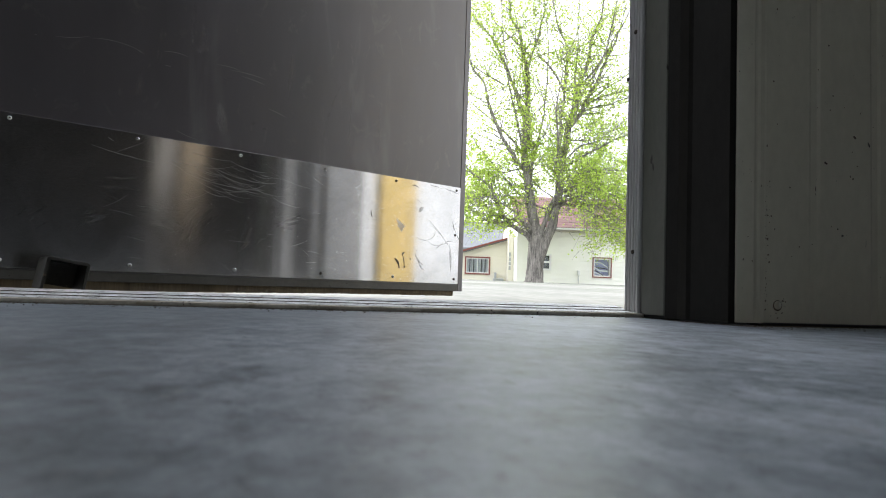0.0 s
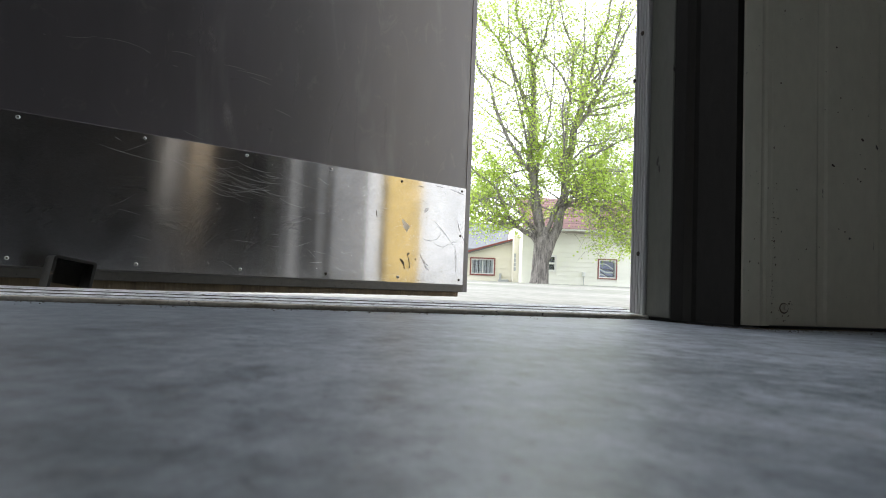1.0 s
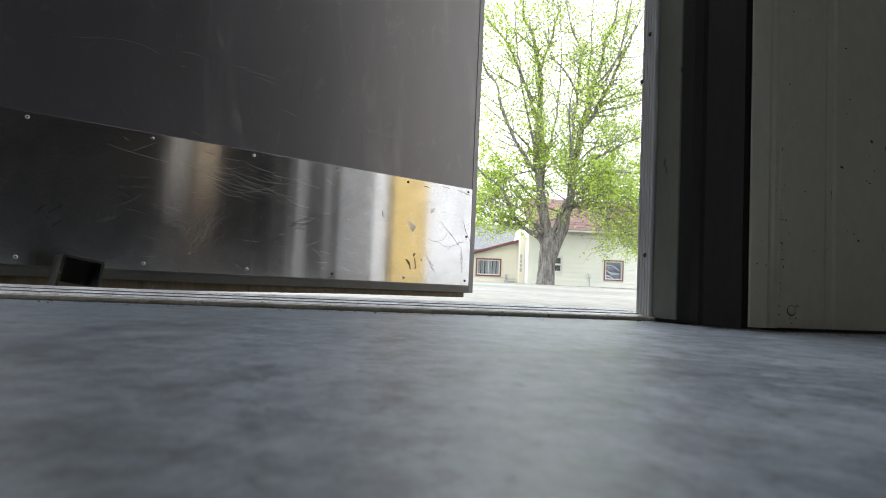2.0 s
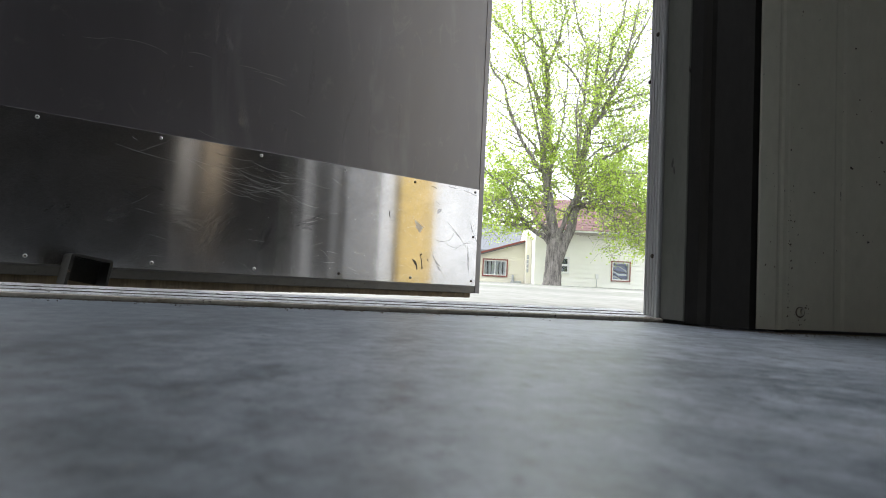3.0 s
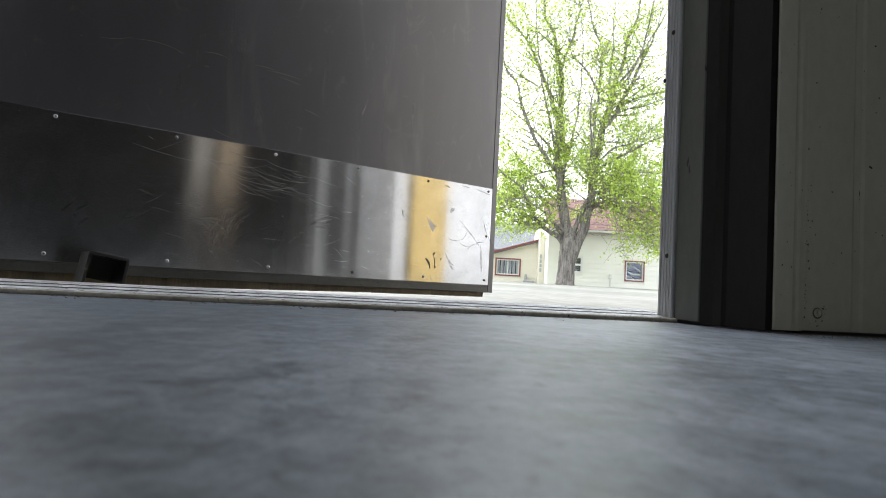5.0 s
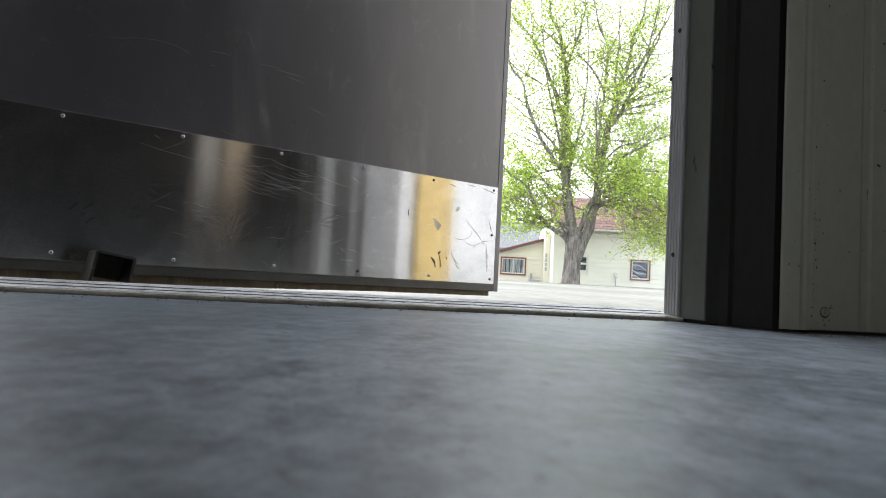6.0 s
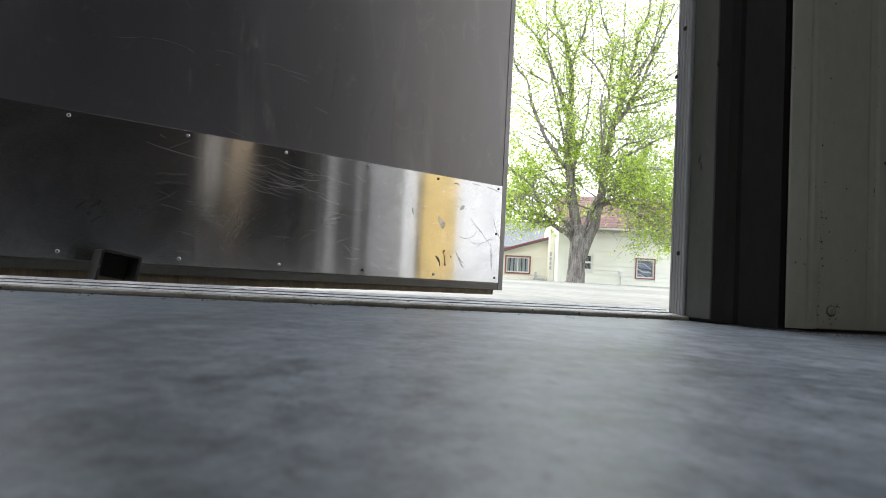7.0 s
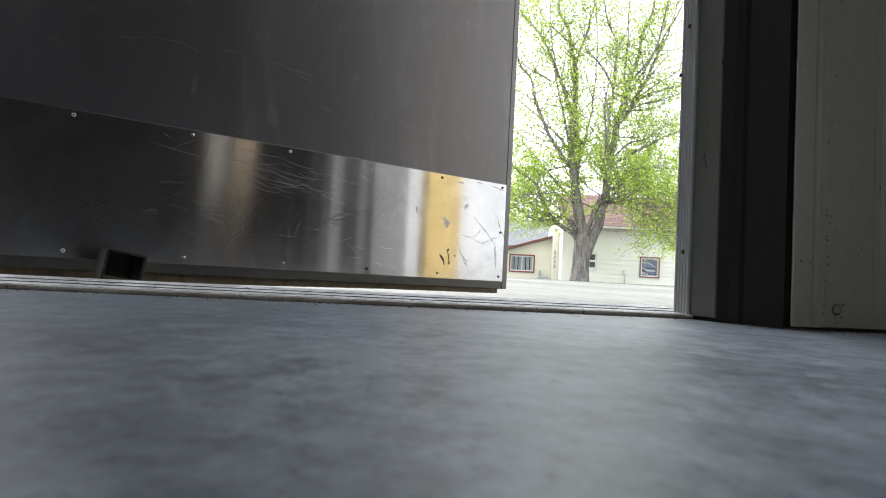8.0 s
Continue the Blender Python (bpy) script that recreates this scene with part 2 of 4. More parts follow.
RED_TRIM = surface("red_trim_paint", (0.18, 0.05, 0.04), (0.25, 0.07, 0.055), (0.5, 0.65), 0.0, 4, 40, 0.05, 0.002)
RED_ROOF = surface("faded_red_shingle", (0.15, 0.072, 0.067), (0.22, 0.118, 0.110), (0.75, 0.9), 0.0, 1.2, 26, 0.4, 0.01, (1, 1, 1), None, "Position", 0.12)
GREY_ROOF = surface("blue_grey_shingle", (0.14, 0.148, 0.155), (0.21, 0.217, 0.222), (0.75, 0.9), 0.0, 1.2, 20, 0.4, 0.01)
BARK = surface("grey_bark", (0.075, 0.067, 0.060), (0.40, 0.365, 0.33), (0.85, 0.95), 0.0, 8, 44, 1.0, 0.06, (1.6, 1.6, 0.3), None, "Position", 0.0, (0.38, 0.62))
TWIG = surface("twig_bark", (0.15, 0.135, 0.12), (0.29, 0.265, 0.235), (0.8, 0.95), 0.0, 6, 40, 0.2, 0.01)
CURTAIN = surface("pale_curtain", (0.45, 0.46, 0.48), (0.6, 0.6, 0.62), (0.8, 0.9), 0.0, 6, 60, 0.1, 0.004)
REFLECTION_BLUE = surface("blue_glass_reflection", (0.10, 0.12, 0.26), (0.30, 0.30, 0.46), (0.8, 0.9), 0.0, 5, 40, 0.1, 0.004)
DARK_ROOM = surface("dark_window_interior", (0.010, 0.012, 0.018), (0.03, 0.033, 0.045), (0.15, 0.25), 0.0, 1.2, 6, 0.0)
METER_GREY = surface("meter_grey", (0.35, 0.36, 0.36), (0.45, 0.46, 0.46), (0.4, 0.6), 0.2, 6, 60, 0.05, 0.002)


# ---- mesh helpers ----
def mesh_object(name, bm, material, parent=None, label="", smooth=False):
    me = bpy.data.meshes.new(name)
    bmesh.ops.recalc_face_normals(bm, faces=bm.faces[:])
    bm.to_mesh(me)
    bm.free()
    me.materials.append(material)
    if smooth:
        me.shade_smooth()
    ob = new(name, me)
    if parent:
        ob.parent = parent
    if label:
        ob["label"] = label
    return ob


def part(name, bm, material, parent, label="", smooth=False):
    return mesh_object(name, bm, material, parent, label, smooth)


def thing(name, m, label, category, group="", kind=""):
    ob = new(name)
    ob.matrix_world = m
    return tagged(ob, label, category, group, kind)


def box(x0, x1, y0, y1, z0, z1, bevel=0.0, segments=1, bm=None):
    bm = bm or bmesh.new()
    made = bmesh.ops.create_cube(bm, size=1)["verts"]
    for v in made:
        v.co = Vector(((x0 + x1) / 2 + v.co.x * (x1 - x0), (y0 + y1) / 2 + v.co.y * (y1 - y0), (z0 + z1) / 2 + v.co.z * (z1 - z0)))
    if bevel:
        edges = list({e for v in made for e in v.link_edges})
        bmesh.ops.bevel(bm, geom=edges, offset=bevel, segments=segments, affect="EDGES", profile=0.6)
    return bm


def extruded(profile, along, a, b, closed=True):
    """A profile of (p, q) pairs swept from a to b. along 'x': p is y, q is z; along 'z': p is x, q is y."""
    bm = bmesh.new()
    place = (lambda p, q, s: (s, p, q)) if along == "x" else (lambda p, q, s: (p, q, s))
    r0 = [bm.verts.new(place(p, q, a)) for p, q in profile]
    r1 = [bm.verts.new(place(p, q, b)) for p, q in profile]
    n = len(profile)
    for i in range(n if closed else n - 1):
        j = (i + 1) % n
        bm.faces.new((r0[i], r0[j], r1[j], r1[i]))
    if closed:
        bm.faces.new(r0)
        bm.faces.new(r1[::-1])
    return bm


def sheet(profile, thick, a, b):
    """A folded sheet standing upright: (x, y) points of its front, given a thickness away from the room (+y)."""
    back = [(x, y + thick) for x, y in reversed(profile)]
    return extruded(list(profile) + back, "z", a, b)


def dome(x, y, z, r, height, axis, bm=None, sides=12):
    """A low round head that bulges along axis from its base."""
    bm = bm or bmesh.new()
    q = Vector(axis).to_track_quat("Z", "Y").to_matrix().to_4x4()
    rings = [(1.0, 0.0), (0.95, 0.45), (0.7, 0.85), (0.35, 1.0)]
    loops = []
    for f, hgt in rings:
        loops.append([bm.verts.new(Vector((x, y, z)) + (q @ Vector((r * f * math.cos(2 * math.pi * k / sides), r * f * math.sin(2 * math.pi * k / sides), height * hgt)))) for k in range(sides)])
    for a, b in zip(loops, loops[1:]):
        for k in range(sides):
            bm.faces.new((a[k], a[(k + 1) % sides], b[(k + 1) % sides], b[k]))
    bm.faces.new(loops[-1])
    return bm


def add_tube(verts, faces, pts, radii, sides=8):
    """Appends a tapered tube through pts to lists of vertices and faces."""
    start = len(verts)
    up = Vector((0.13, 0.31, 0.94))
    n = len(pts)
    for i, (p, r) in enumerate(zip(pts, radii)):
        d = (pts[min(i + 1, n - 1)] - pts[max(i - 1, 0)]).normalized()
        side = d.cross(up)
        if side.length < 0.05:
            side = d.cross(Vector((1, 0, 0)))
        side.normalize()
        other = d.cross(side)
        for k in range(sides):
            a = 2 * math.pi * k / sides
            verts.append(p + side * (r * math.cos(a)) + other * (r * math.sin(a)))
    for i in range(n - 1):
        for k in range(sides):
            a, b = start + i * sides + k, start + i * sides + (k + 1) % sides
            faces.append((a, b, b + sides, a + sides))
    faces.append(tuple(start + (n - 1) * sides + k for k in range(sides)))


# ---- the shop: floor, walls, ceiling ----
FRONT, BACK = 0.968, 1.118          # the threshold's inner and outer edge
JAMB_L, JAMB_R = -0.655, 0.606      # the doorway
LINER = 0.785                       # the inner face of the wall's lining
HEAD = 2.12

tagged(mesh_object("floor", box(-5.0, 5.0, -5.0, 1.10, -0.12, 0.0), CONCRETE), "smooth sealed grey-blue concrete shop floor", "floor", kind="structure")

rows = [(-900, -0.16), (1.02, -0.16), (1.105, -0.006), (8, 0.082), (16, 0.185), (24, 0.287), (34, 0.41), (50, 0.56), (120, 0.9), (900, 1.2)]
cols = [-900, -200, -60, -25, -12, -6, -3, 0, 3, 6, 9, 12, 16, 25, 60, 200, 900]
gm = bmesh.new()
grid = [[gm.verts.new((x, y, z + (0.02 * noise.noise((x * 0.4, y * 0.4, 0)) if 4 < y < 60 else 0))) for x in cols] for y, z in rows]
for r0, r1 in zip(grid, grid[1:]):
    for k in range(len(cols) - 1):
        gm.faces.new((r0[k], r0[k + 1], r1[k + 1], r1[k]))
tagged(mesh_object("ground", gm, GROUND), "pale gravel yard with damp and grassy patches", "ground", kind="structure")

# the front wall, with the doorway through it
wf = bmesh.new()
box(-5.2, JAMB_L - 0.06, 0.83, 1.09, -0.1, 3.6, bm=wf)
box(JAMB_R + 0.10, 5.2, 0.83, 1.09, -0.1, 3.6, bm=wf)
box(JAMB_L - 0.06, JAMB_R + 0.10, 0.83, 1.09, HEAD + 0.06, 3.6, bm=wf)
tagged(mesh_object("wall_front", wf, SHOP_WALL), "steel-clad shop wall with a wide doorway", "wall", kind="structure")
tagged(mesh_object("wall_back", box(-5.2, 5.2, -5.2, -5.0, -0.1, 3.6), SHOP_WALL), "plain dim shop wall", "wall", kind="structure")
tagged(mesh_object("wall_left", box(-5.2, -5.0, -5.0, 0.83, -0.1, 3.6), SHOP_WALL), "plain pale shop wall", "wall", kind="structure")
WIN = (-4.95, -3.80, 1.30, 2.30)       # unseen side-wall window added for the plate's reflection: y from, to, z from, to
wr = bmesh.new()
box(5.0, 5.2, -5.2, WIN[0], -0.1, 3.6, bm=wr)
box(5.0, 5.2, WIN[1], 0.83, -0.1, 3.6, bm=wr)
box(5.0, 5.2, WIN[0], WIN[1], -0.1, WIN[2], bm=wr)
box(5.0, 5.2, WIN[0], WIN[1], WIN[3], 3.6, bm=wr)
tagged(mesh_object("wall_right", wr, SHOP_WALL), "plain pale shop wall with an added window", "wall", kind="structure")
FILL_SKYLIGHT = (-1.5, 0.4, -2.60, -1.35)     # unseen skylight, added to light the room: x from, to, y from, to
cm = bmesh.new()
box(-5.2, FILL_SKYLIGHT[0], -5.2, 1.09, 3.6, 3.7, bm=cm)
box(FILL_SKYLIGHT[1], 5.2, -5.2, 1.09, 3.6, 3.7, bm=cm)
box(FILL_SKYLIGHT[0], FILL_SKYLIGHT[1], -5.2, FILL_SKYLIGHT[2], 3.6, 3.7, bm=cm)
box(FILL_SKYLIGHT[0], FILL_SKYLIGHT[1], FILL_SKYLIGHT[3], 1.09, 3.6, 3.7, bm=cm)
tagged(mesh_object("ceiling", cm, CEILING), "plain pale shop ceiling with an opening added to light the room", "ceiling", kind="structure")

side_window = thing("window_1", pose(0, 0, 0), "small high amber-tinted side window, unseen, added for its reflection in the kick plate", "window", kind="structure")
wfm = bmesh.new()
for a in ((WIN[0], WIN[0] + 0.05, WIN[2], WIN[3]), (WIN[1] - 0.05, WIN[1], WIN[2], WIN[3]), (WIN[0] + 0.05, WIN[1] - 0.05, WIN[2], WIN[2] + 0.05), (WIN[0] + 0.05, WIN[1] - 0.05, WIN[3] - 0.05, WIN[3])):
    box(5.04, 5.16, a[0], a[1], a[2], a[3], bm=wfm)
part("window_frame", wfm, WHITE_TRIM, side_window)
part("mullion", box(5.06, 5.14, -4.43, -4.37, WIN[2] + 0.05, WIN[3] - 0.05), WHITE_TRIM, side_window)
for y0, y1, glass, words in ((WIN[0] + 0.05, -4.43, SMOKED, "smoky pane"), (-4.37, WIN[1] - 0.05, AMBER, "amber pane")):
    part("pane", box(5.09, 5.098, y0, y1, WIN[2] + 0.05, WIN[3] - 0.05), glass, side_window, words).visible_shadow = False

# ---- threshold, jambs and wall lining ----
threshold = thing("threshold", pose(0, 0, 0), "worn fluted aluminium door threshold with gritty edges", "threshold", kind="structure")
prof = [(FRONT, 0.0), (FRONT - 0.001, 0.004), (FRONT + 0.003, 0.0058), (FRONT + 0.008, 0.0062)]
STEPS = [(FRONT + 0.008 + 0.031 * k, 0.0062 + 0.0034 * k) for k in range(3)]
for y, z in STEPS:
    prof += [(y + 0.0004, z + 0.0011), (y + 0.028, z + 0.0033), (y + 0.0295, z + 0.0030)]
prof += [(BACK - 0.012, 0.0165), (BACK - 0.002, 0.0150), (BACK, 0.012), (BACK, -0.006), (FRONT, -0.006)]
part("saddle", extruded(prof, "x", JAMB_L - 0.05, JAMB_R + 0.004), ALUMINIUM, threshold)
part("nose", box(JAMB_L - 0.05, JAMB_R + 0.0045, FRONT - 0.0042, FRONT + 0.004, 0.0, 0.0072, 0.0030, 3), TARNISHED, threshold, "tarnished beige front nose")
for y, z in STEPS:
    part("groove", box(JAMB_L - 0.05, JAMB_R + 0.002, y - 0.0009, y + 0.0007, z - 0.002, z + 0.0011), GRIT_BROWN, threshold, "dark brown line along a groove")

rng = random.Random(4)
gv, gf = [], []
for k in range(11000):
    run = rng.random()
    x = JAMB_L + (JAMB_R + 0.06 - JAMB_L) * run
    dense = 0.4 + 0.5 * noise.noise((x * 7, 2.0, 0)) + 0.45 * math.exp(-((x - 0.12) / 0.22) ** 2)
    if rng.random() > 0.15 + dense:
        continue
    yy = FRONT - abs(rng.gauss(0, 0.0026 if rng.random() < 0.9 else 0.03)) - 0.0044
    r = rng.choice((0.0003, 0.0004, 0.0006, 0.0006, 0.0012))
    c = Vector((x, yy, r * 0.6))
    b = len(gv)
    for k2 in range(4):
        a = k2 * math.pi / 2 + rng.random()
        gv.append(c + Vector((r * math.cos(a) * 1.3, r * math.sin(a), -r * 0.6)))
    gv.append(c + Vector((0, 0, r * 0.7)))
    gf += [(b, b + 1, b + 4), (b + 1, b + 2, b + 4), (b + 2, b + 3, b + 4), (b + 3, b, b + 4)]
for k in range(3200):
    x = JAMB_R + abs(rng.gauss(0, 0.18))
    foot = max(LINER - 0.003, 0.905 - max(0.0, x - JAMB_R) * 3.4)
    yy = foot - abs(rng.gauss(0, 0.007 if k % 4 else 0.035)) - 0.001
    r = rng.choice((0.0003, 0.0004, 0.0006, 0.0010))
    c = Vector((x, yy, r * 0.5))
    b = len(gv)
    for k2 in range(4):
        a = k2 * math.pi / 2 + rng.random()
        gv.append(c + Vector((r * math.cos(a) * 1.3, r * math.sin(a), -r * 0.5)))
    gv.append(c + Vector((0, 0, r * 0.6)))
    gf += [(b, b + 1, b + 4), (b + 1, b + 2, b + 4), (b + 2, b + 3, b + 4), (b + 3, b, b + 4)]
me = bpy.data.meshes.new("grit")
me.from_pydata(gv, [], gf)
me.materials.append(GRIT_BROWN)
tagged(new("grit", me), "brown grit along the threshold edge and wall foot", "dirt", kind="stuff")

# the latch-side jamb: fluted aluminium stop, painted frame, dark channel
jamb = thing("door_jamb", pose(0, 0, 0), "painted steel door jamb with a fluted aluminium stop strip", "door jamb", kind="structure")
fl = []
for k in range(5):
    y0 = FRONT + 0.004 + k * 0.0088
    fl += [(JAMB_R - 0.0035, y0), (JAMB_R - 0.0065, y0 + 0.0014), (JAMB_R - 0.0065, y0 + 0.0062), (JAMB_R - 0.0035, y0 + 0.0076)]
fl += [(JAMB_R - 0.002, FRONT + 0.0475), (JAMB_R + 0.0515, FRONT + 0.0475), (JAMB_R + 0.0515, FRONT + 0.003)]
strip = part("stop_strip", extruded(fl, "z", 0.004, HEAD), STRIP, jamb, "fluted worn aluminium stop strip")
for k in range(4):
    y0 = FRONT + 0.004 + k * 0.0088 + 0.0074
    part("flute_dirt", box(JAMB_R - 0.0046, JAMB_R - 0.003, y0, y0 + 0.0016, 0.006, HEAD - 0.01), GRIT_BROWN, strip, "brown dirt line in a flute")
for z, yy in ((0.113, 0.989), (0.4285, 1.0145), (0.508, 0.9915)):
    part("screw", dome(JAMB_R - 0.0062, yy, z, 0.0042, 0.003, (-1, 0, 0)), SCREW_DARK, strip, "dark screw head")
fr = [(JAMB_R - 0.001, FRONT + 0.002), (JAMB_R - 0.0008, FRONT - 0.005), (JAMB_R - 0.0030, FRONT - 0.008), (JAMB_R - 0.0030, FRONT - 0.0665), (JAMB_R - 0.0015, FRONT - 0.068), (JAMB_R + 0.04, FRONT - 0.068), (JAMB_R + 0.04, FRONT + 0.002)]
part("frame_face", extruded(fr, "z", 0.006, HEAD), FRAME_PAINT, jamb, "scuffed grey painted frame face")
ch = [(JAMB_R - 0.001, 0.8995), (JAMB_R + 0.008, 0.8825), (JAMB_R + 0.0085, 0.881), (JAMB_R + 0.0088, 0.860), (JAMB_R + 0.0135, 0.855), (JAMB_R + 0.028, 0.815), (JAMB_R + 0.034, LINER + 0.010), (JAMB_R + 0.09, LINER + 0.010), (JAMB_R + 0.09, 0.8995)]
part("channel", extruded(ch, "z", 0.002, HEAD + 0.02), DARK_STEEL, jamb, "dark brown steel channel")
part("rabbet", box(JAMB_R + 0.052, JAMB_R + 0.099, FRONT + 0.004, 1.0905, 0.017, HEAD, 0.002), OUTER_TRIM, jamb, "grey painted outer rabbet")
part("shoe", box(JAMB_R + 0.001, JAMB_R + 0.05, 0.902, 0.966, 0.0, 0.0055, 0.001), DARK_STEEL, jamb)

hinge_jamb = thing("door_jamb", pose(0, 0, 0), "painted steel hinge-side door jamb", "door jamb", kind="structure")
part("frame_face", box(JAMB_L - 0.06, JAMB_L - 0.004, 0.80, 1.098, 0.0, HEAD, 0.003), FRAME_PAINT, hinge_jamb)
header = thing("door_header", pose(0, 0, 0), "painted steel door header above the opening", "door header", kind="structure")
part("frame_face", box(JAMB_L - 0.06, JAMB_R + 0.10, 0.80, 1.098, HEAD + 0.003, HEAD + 0.06, 0.003), FRAME_PAINT, header)

# the lining: corner trim and ribbed sheet to the right of the doorway
X0 = JAMB_R + 0.036
lining = thing("liner_panel", pose(0, 0, 0), "dirty cream ribbed steel liner panel with a corner trim", "wall panel", kind="structure")
ct = [(X0 + 0.008, LINER + 0.009), (X0 + 0.007, LINER + 0.0065), (X0 + 0.009, LINER + 0.0052), (X0 + 0.033, LINER), (X0 + 0.0375, LINER + 0.0022), (X0 + 0.0405, LINER + 0.0022), (X0 + 0.0435, LINER - 0.0006), (X0 + 0.0500, LINER - 0.0006), (X0 + 0.0505, LINER + 0.009)]
part("corner_trim", extruded(ct, "z", 0.004, 3.6), CREAM_STEEL, lining)
pts = [(X0 + 0.0508, LINER + 0.002)]
x = X0 + 0.055
while x < 5.0:
    for dx, dy in ((0.0, 0.001), (0.078, 0.001), (0.083, 0.0032), (0.094, 0.0032), (0.099, 0.001), (0.195, 0.001), (0.200, 0.0032), (0.211, 0.0032), (0.216, 0.001)):
        if x + dx < 5.0:
            pts.append((x + dx, LINER + dy))
    x += 0.2385
part("sheet", sheet(pts, 0.02, 0.005, 3.6), CREAM_STEEL, lining)
part("base_strip", box(X0 + 0.046, 5.0, LINER - 0.003, LINER + 0.03, 0.0003, 0.0042, 0.001), DARK_STEEL, lining, "dark base strip under the sheet")
SX, SZ = 0.7185, 0.0310
bolt = part("bolt", dome(SX, LINER + 0.001, SZ, 0.0068, 0.0020, (0, -1, 0)), CREAM_STEEL, lining, "cream hex screw with a washer")
hx = bmesh.new()
bmesh.ops.create_circle(hx, cap_ends=True, radius=0.0048, segments=6, matrix=Matrix.Translation((SX, LINER - 0.001, SZ)) @ pose(0, 0, 0, 90, 0, 20).to_3x3().to_4x4())
ex = bmesh.ops.extrude_face_region(hx, geom=hx.faces[:])["geom"]
bmesh.ops.translate(hx, verts=[g for g in ex if isinstance(g, bmesh.types.BMVert)], vec=(0, -0.0026, 0))
part("hex_head", hx, CREAM_STEEL, bolt)

part("dirt_ring", dome(SX - 0.0003, LINER + 0.0009, SZ - 0.0006, 0.0082, 0.0004, (0, -1, 0)), GRIT_BROWN, lining, "dark ring round the bolt")

# grime specks on the lining, thickest along the trim joint
rng = random.Random(21)
sv, sf = [], []
for k in range(180):
    if k >= 165:
        a, d = rng.random() * 6.28, 0.0095 + abs(rng.gauss(0, 0.005))
        x, z = SX + d * math.cos(a), max(0.008, SZ + d * math.sin(a) - 0.003)
    elif k < 48:
        x, z = X0 + 0.051 + abs(rng.gauss(0.0, 0.005)), abs(rng.gauss(0.08, 0.07)) + 0.02
    elif k < 66:
        x, z = X0 + rng.uniform(0.004, 0.036), rng.uniform(0.01, 0.5)
    else:
        x, z = X0 + 0.06 + rng.random() * 0.5, rng.uniform(0.012, 0.55)
    r = rng.choice((0.0003, 0.0005, 0.0007, 0.0010, 0.0016))
    if k >= 66 and rng.random() < 0.2:
        r *= 1.8
    b = len(sv)
    turn = rng.random() * 3
    for k2 in range(7):
        a = 2 * math.pi * k2 / 7
        q = r * rng.uniform(0.5, 1.2)
        px, pz = q * math.cos(a) * 1.25, q * math.sin(a) * 0.85
        sv.append((x + px * math.cos(turn) - pz * math.sin(turn), LINER - 0.0010, z + px * math.sin(turn) + pz * math.cos(turn)))
    sf.append(tuple(range(b, b + 7)))
me = bpy.data.meshes.new("grime")
me.from_pydata(sv, [], sf)
me.materials.append(GRIT_BROWN)
ob = new("grime", me)
ob.parent = lining
tagged(ob, "dark grime specks on the sheet", kind="stuff")

wall_left_lining = thing("liner_panel", pose(0, 0, 0), "cream ribbed steel liner panel on the hinge side", "wall panel", kind="structure")
pts, x = [], -5.0
while x < JAMB_L - 0.07:
    for dx, dy in ((0.0, 0.001), (0.205, 0.001), (0.213, -0.0035), (0.230, -0.0035)):
        if x + dx < JAMB_L - 0.062:
            pts.append((x + dx, LINER + dy))
    x += 0.2385
part("sheet", sheet(pts, 0.02, 0.010, 3.6), CREAM_STEEL, wall_left_lining)

# ---- the door, standing open outwards ----
SIZE = 1.077
HINGE = (-0.632 * SIZE, 1.080 * SIZE)
SWING = 25.54
door = thing("door_1", pose(HINGE[0], HINGE[1], 0.0436 * (1 - SIZE), 0, 0, SWING), "dark grey steel door standing open, with a stainless kick plate", "door", kind="structure")
door.scale = (SIZE, SIZE, SIZE)
LEAF_W, D0, D1 = 1.221, 0.0287, 1.96
part("leaf", box(0.03, LEAF_W - 0.004, 0.0, 0.044, D0, D1, 0.0015), DOOR_PAINT, door)
part("edge_channel", box(LEAF_W - 0.016, LEAF_W, -0.0012, 0.046, D0 - 0.0006, D1, 0.0012, 2), DOOR_PAINT, door, "folded steel edge of the door")
part("bottom_rail", box(0.03, LEAF_W - 0.0165, -0.0010, 0.045, D0 - 0.0008, D0 + 0.016, 0.0012), FLOOR_LIT_RAIL, door, "scuffed grey bottom rail, floor light in its colour")
PZ0, PZ1, PX1 = 0.047, 0.3015, LEAF_W - 0.0165
plate = part("kick_plate", box(0.05, PX1, -0.0022, -0.0002, PZ0, PZ1, 0.0006), STAINLESS, door, "scratched brushed stainless kick plate")
# screws round the plate, a few of them dark
S6 = LEAF_W - 0.0308
for k in range(7):
    for row, z in enumerate((PZ0 + 0.0125, PZ1 - 0.0095)):
        x = S6 - 0.1952 * k
        if x < 0.03:
            continue
        dark = (k, row) in ((2, 0), (0, 1), (1, 1), (0, 0))
        part("screw", dome(x, -0.0022, z, 0.0036 if not dark else 0.0032, 0.0024, (0, -1, 0)), SCREW_DARK if dark else SCREW_METAL, plate, "dark screw head" if dark else "", True)
        sock = bmesh.new()
        bmesh.ops.create_circle(sock, cap_ends=True, radius=0.0018, segments=6, matrix=Matrix.Translation((x, -0.0047, z)) @ Matrix.Rotation(radians(90), 4, "X"))
        part("drive", sock, SCREW_DARK, plate)
part("screw", dome(S6, -0.0022, (PZ0 + PZ1) / 2, 0.0034, 0.0022, (0, -1, 0)), SCREW_DARK, plate, "dark screw head", True)


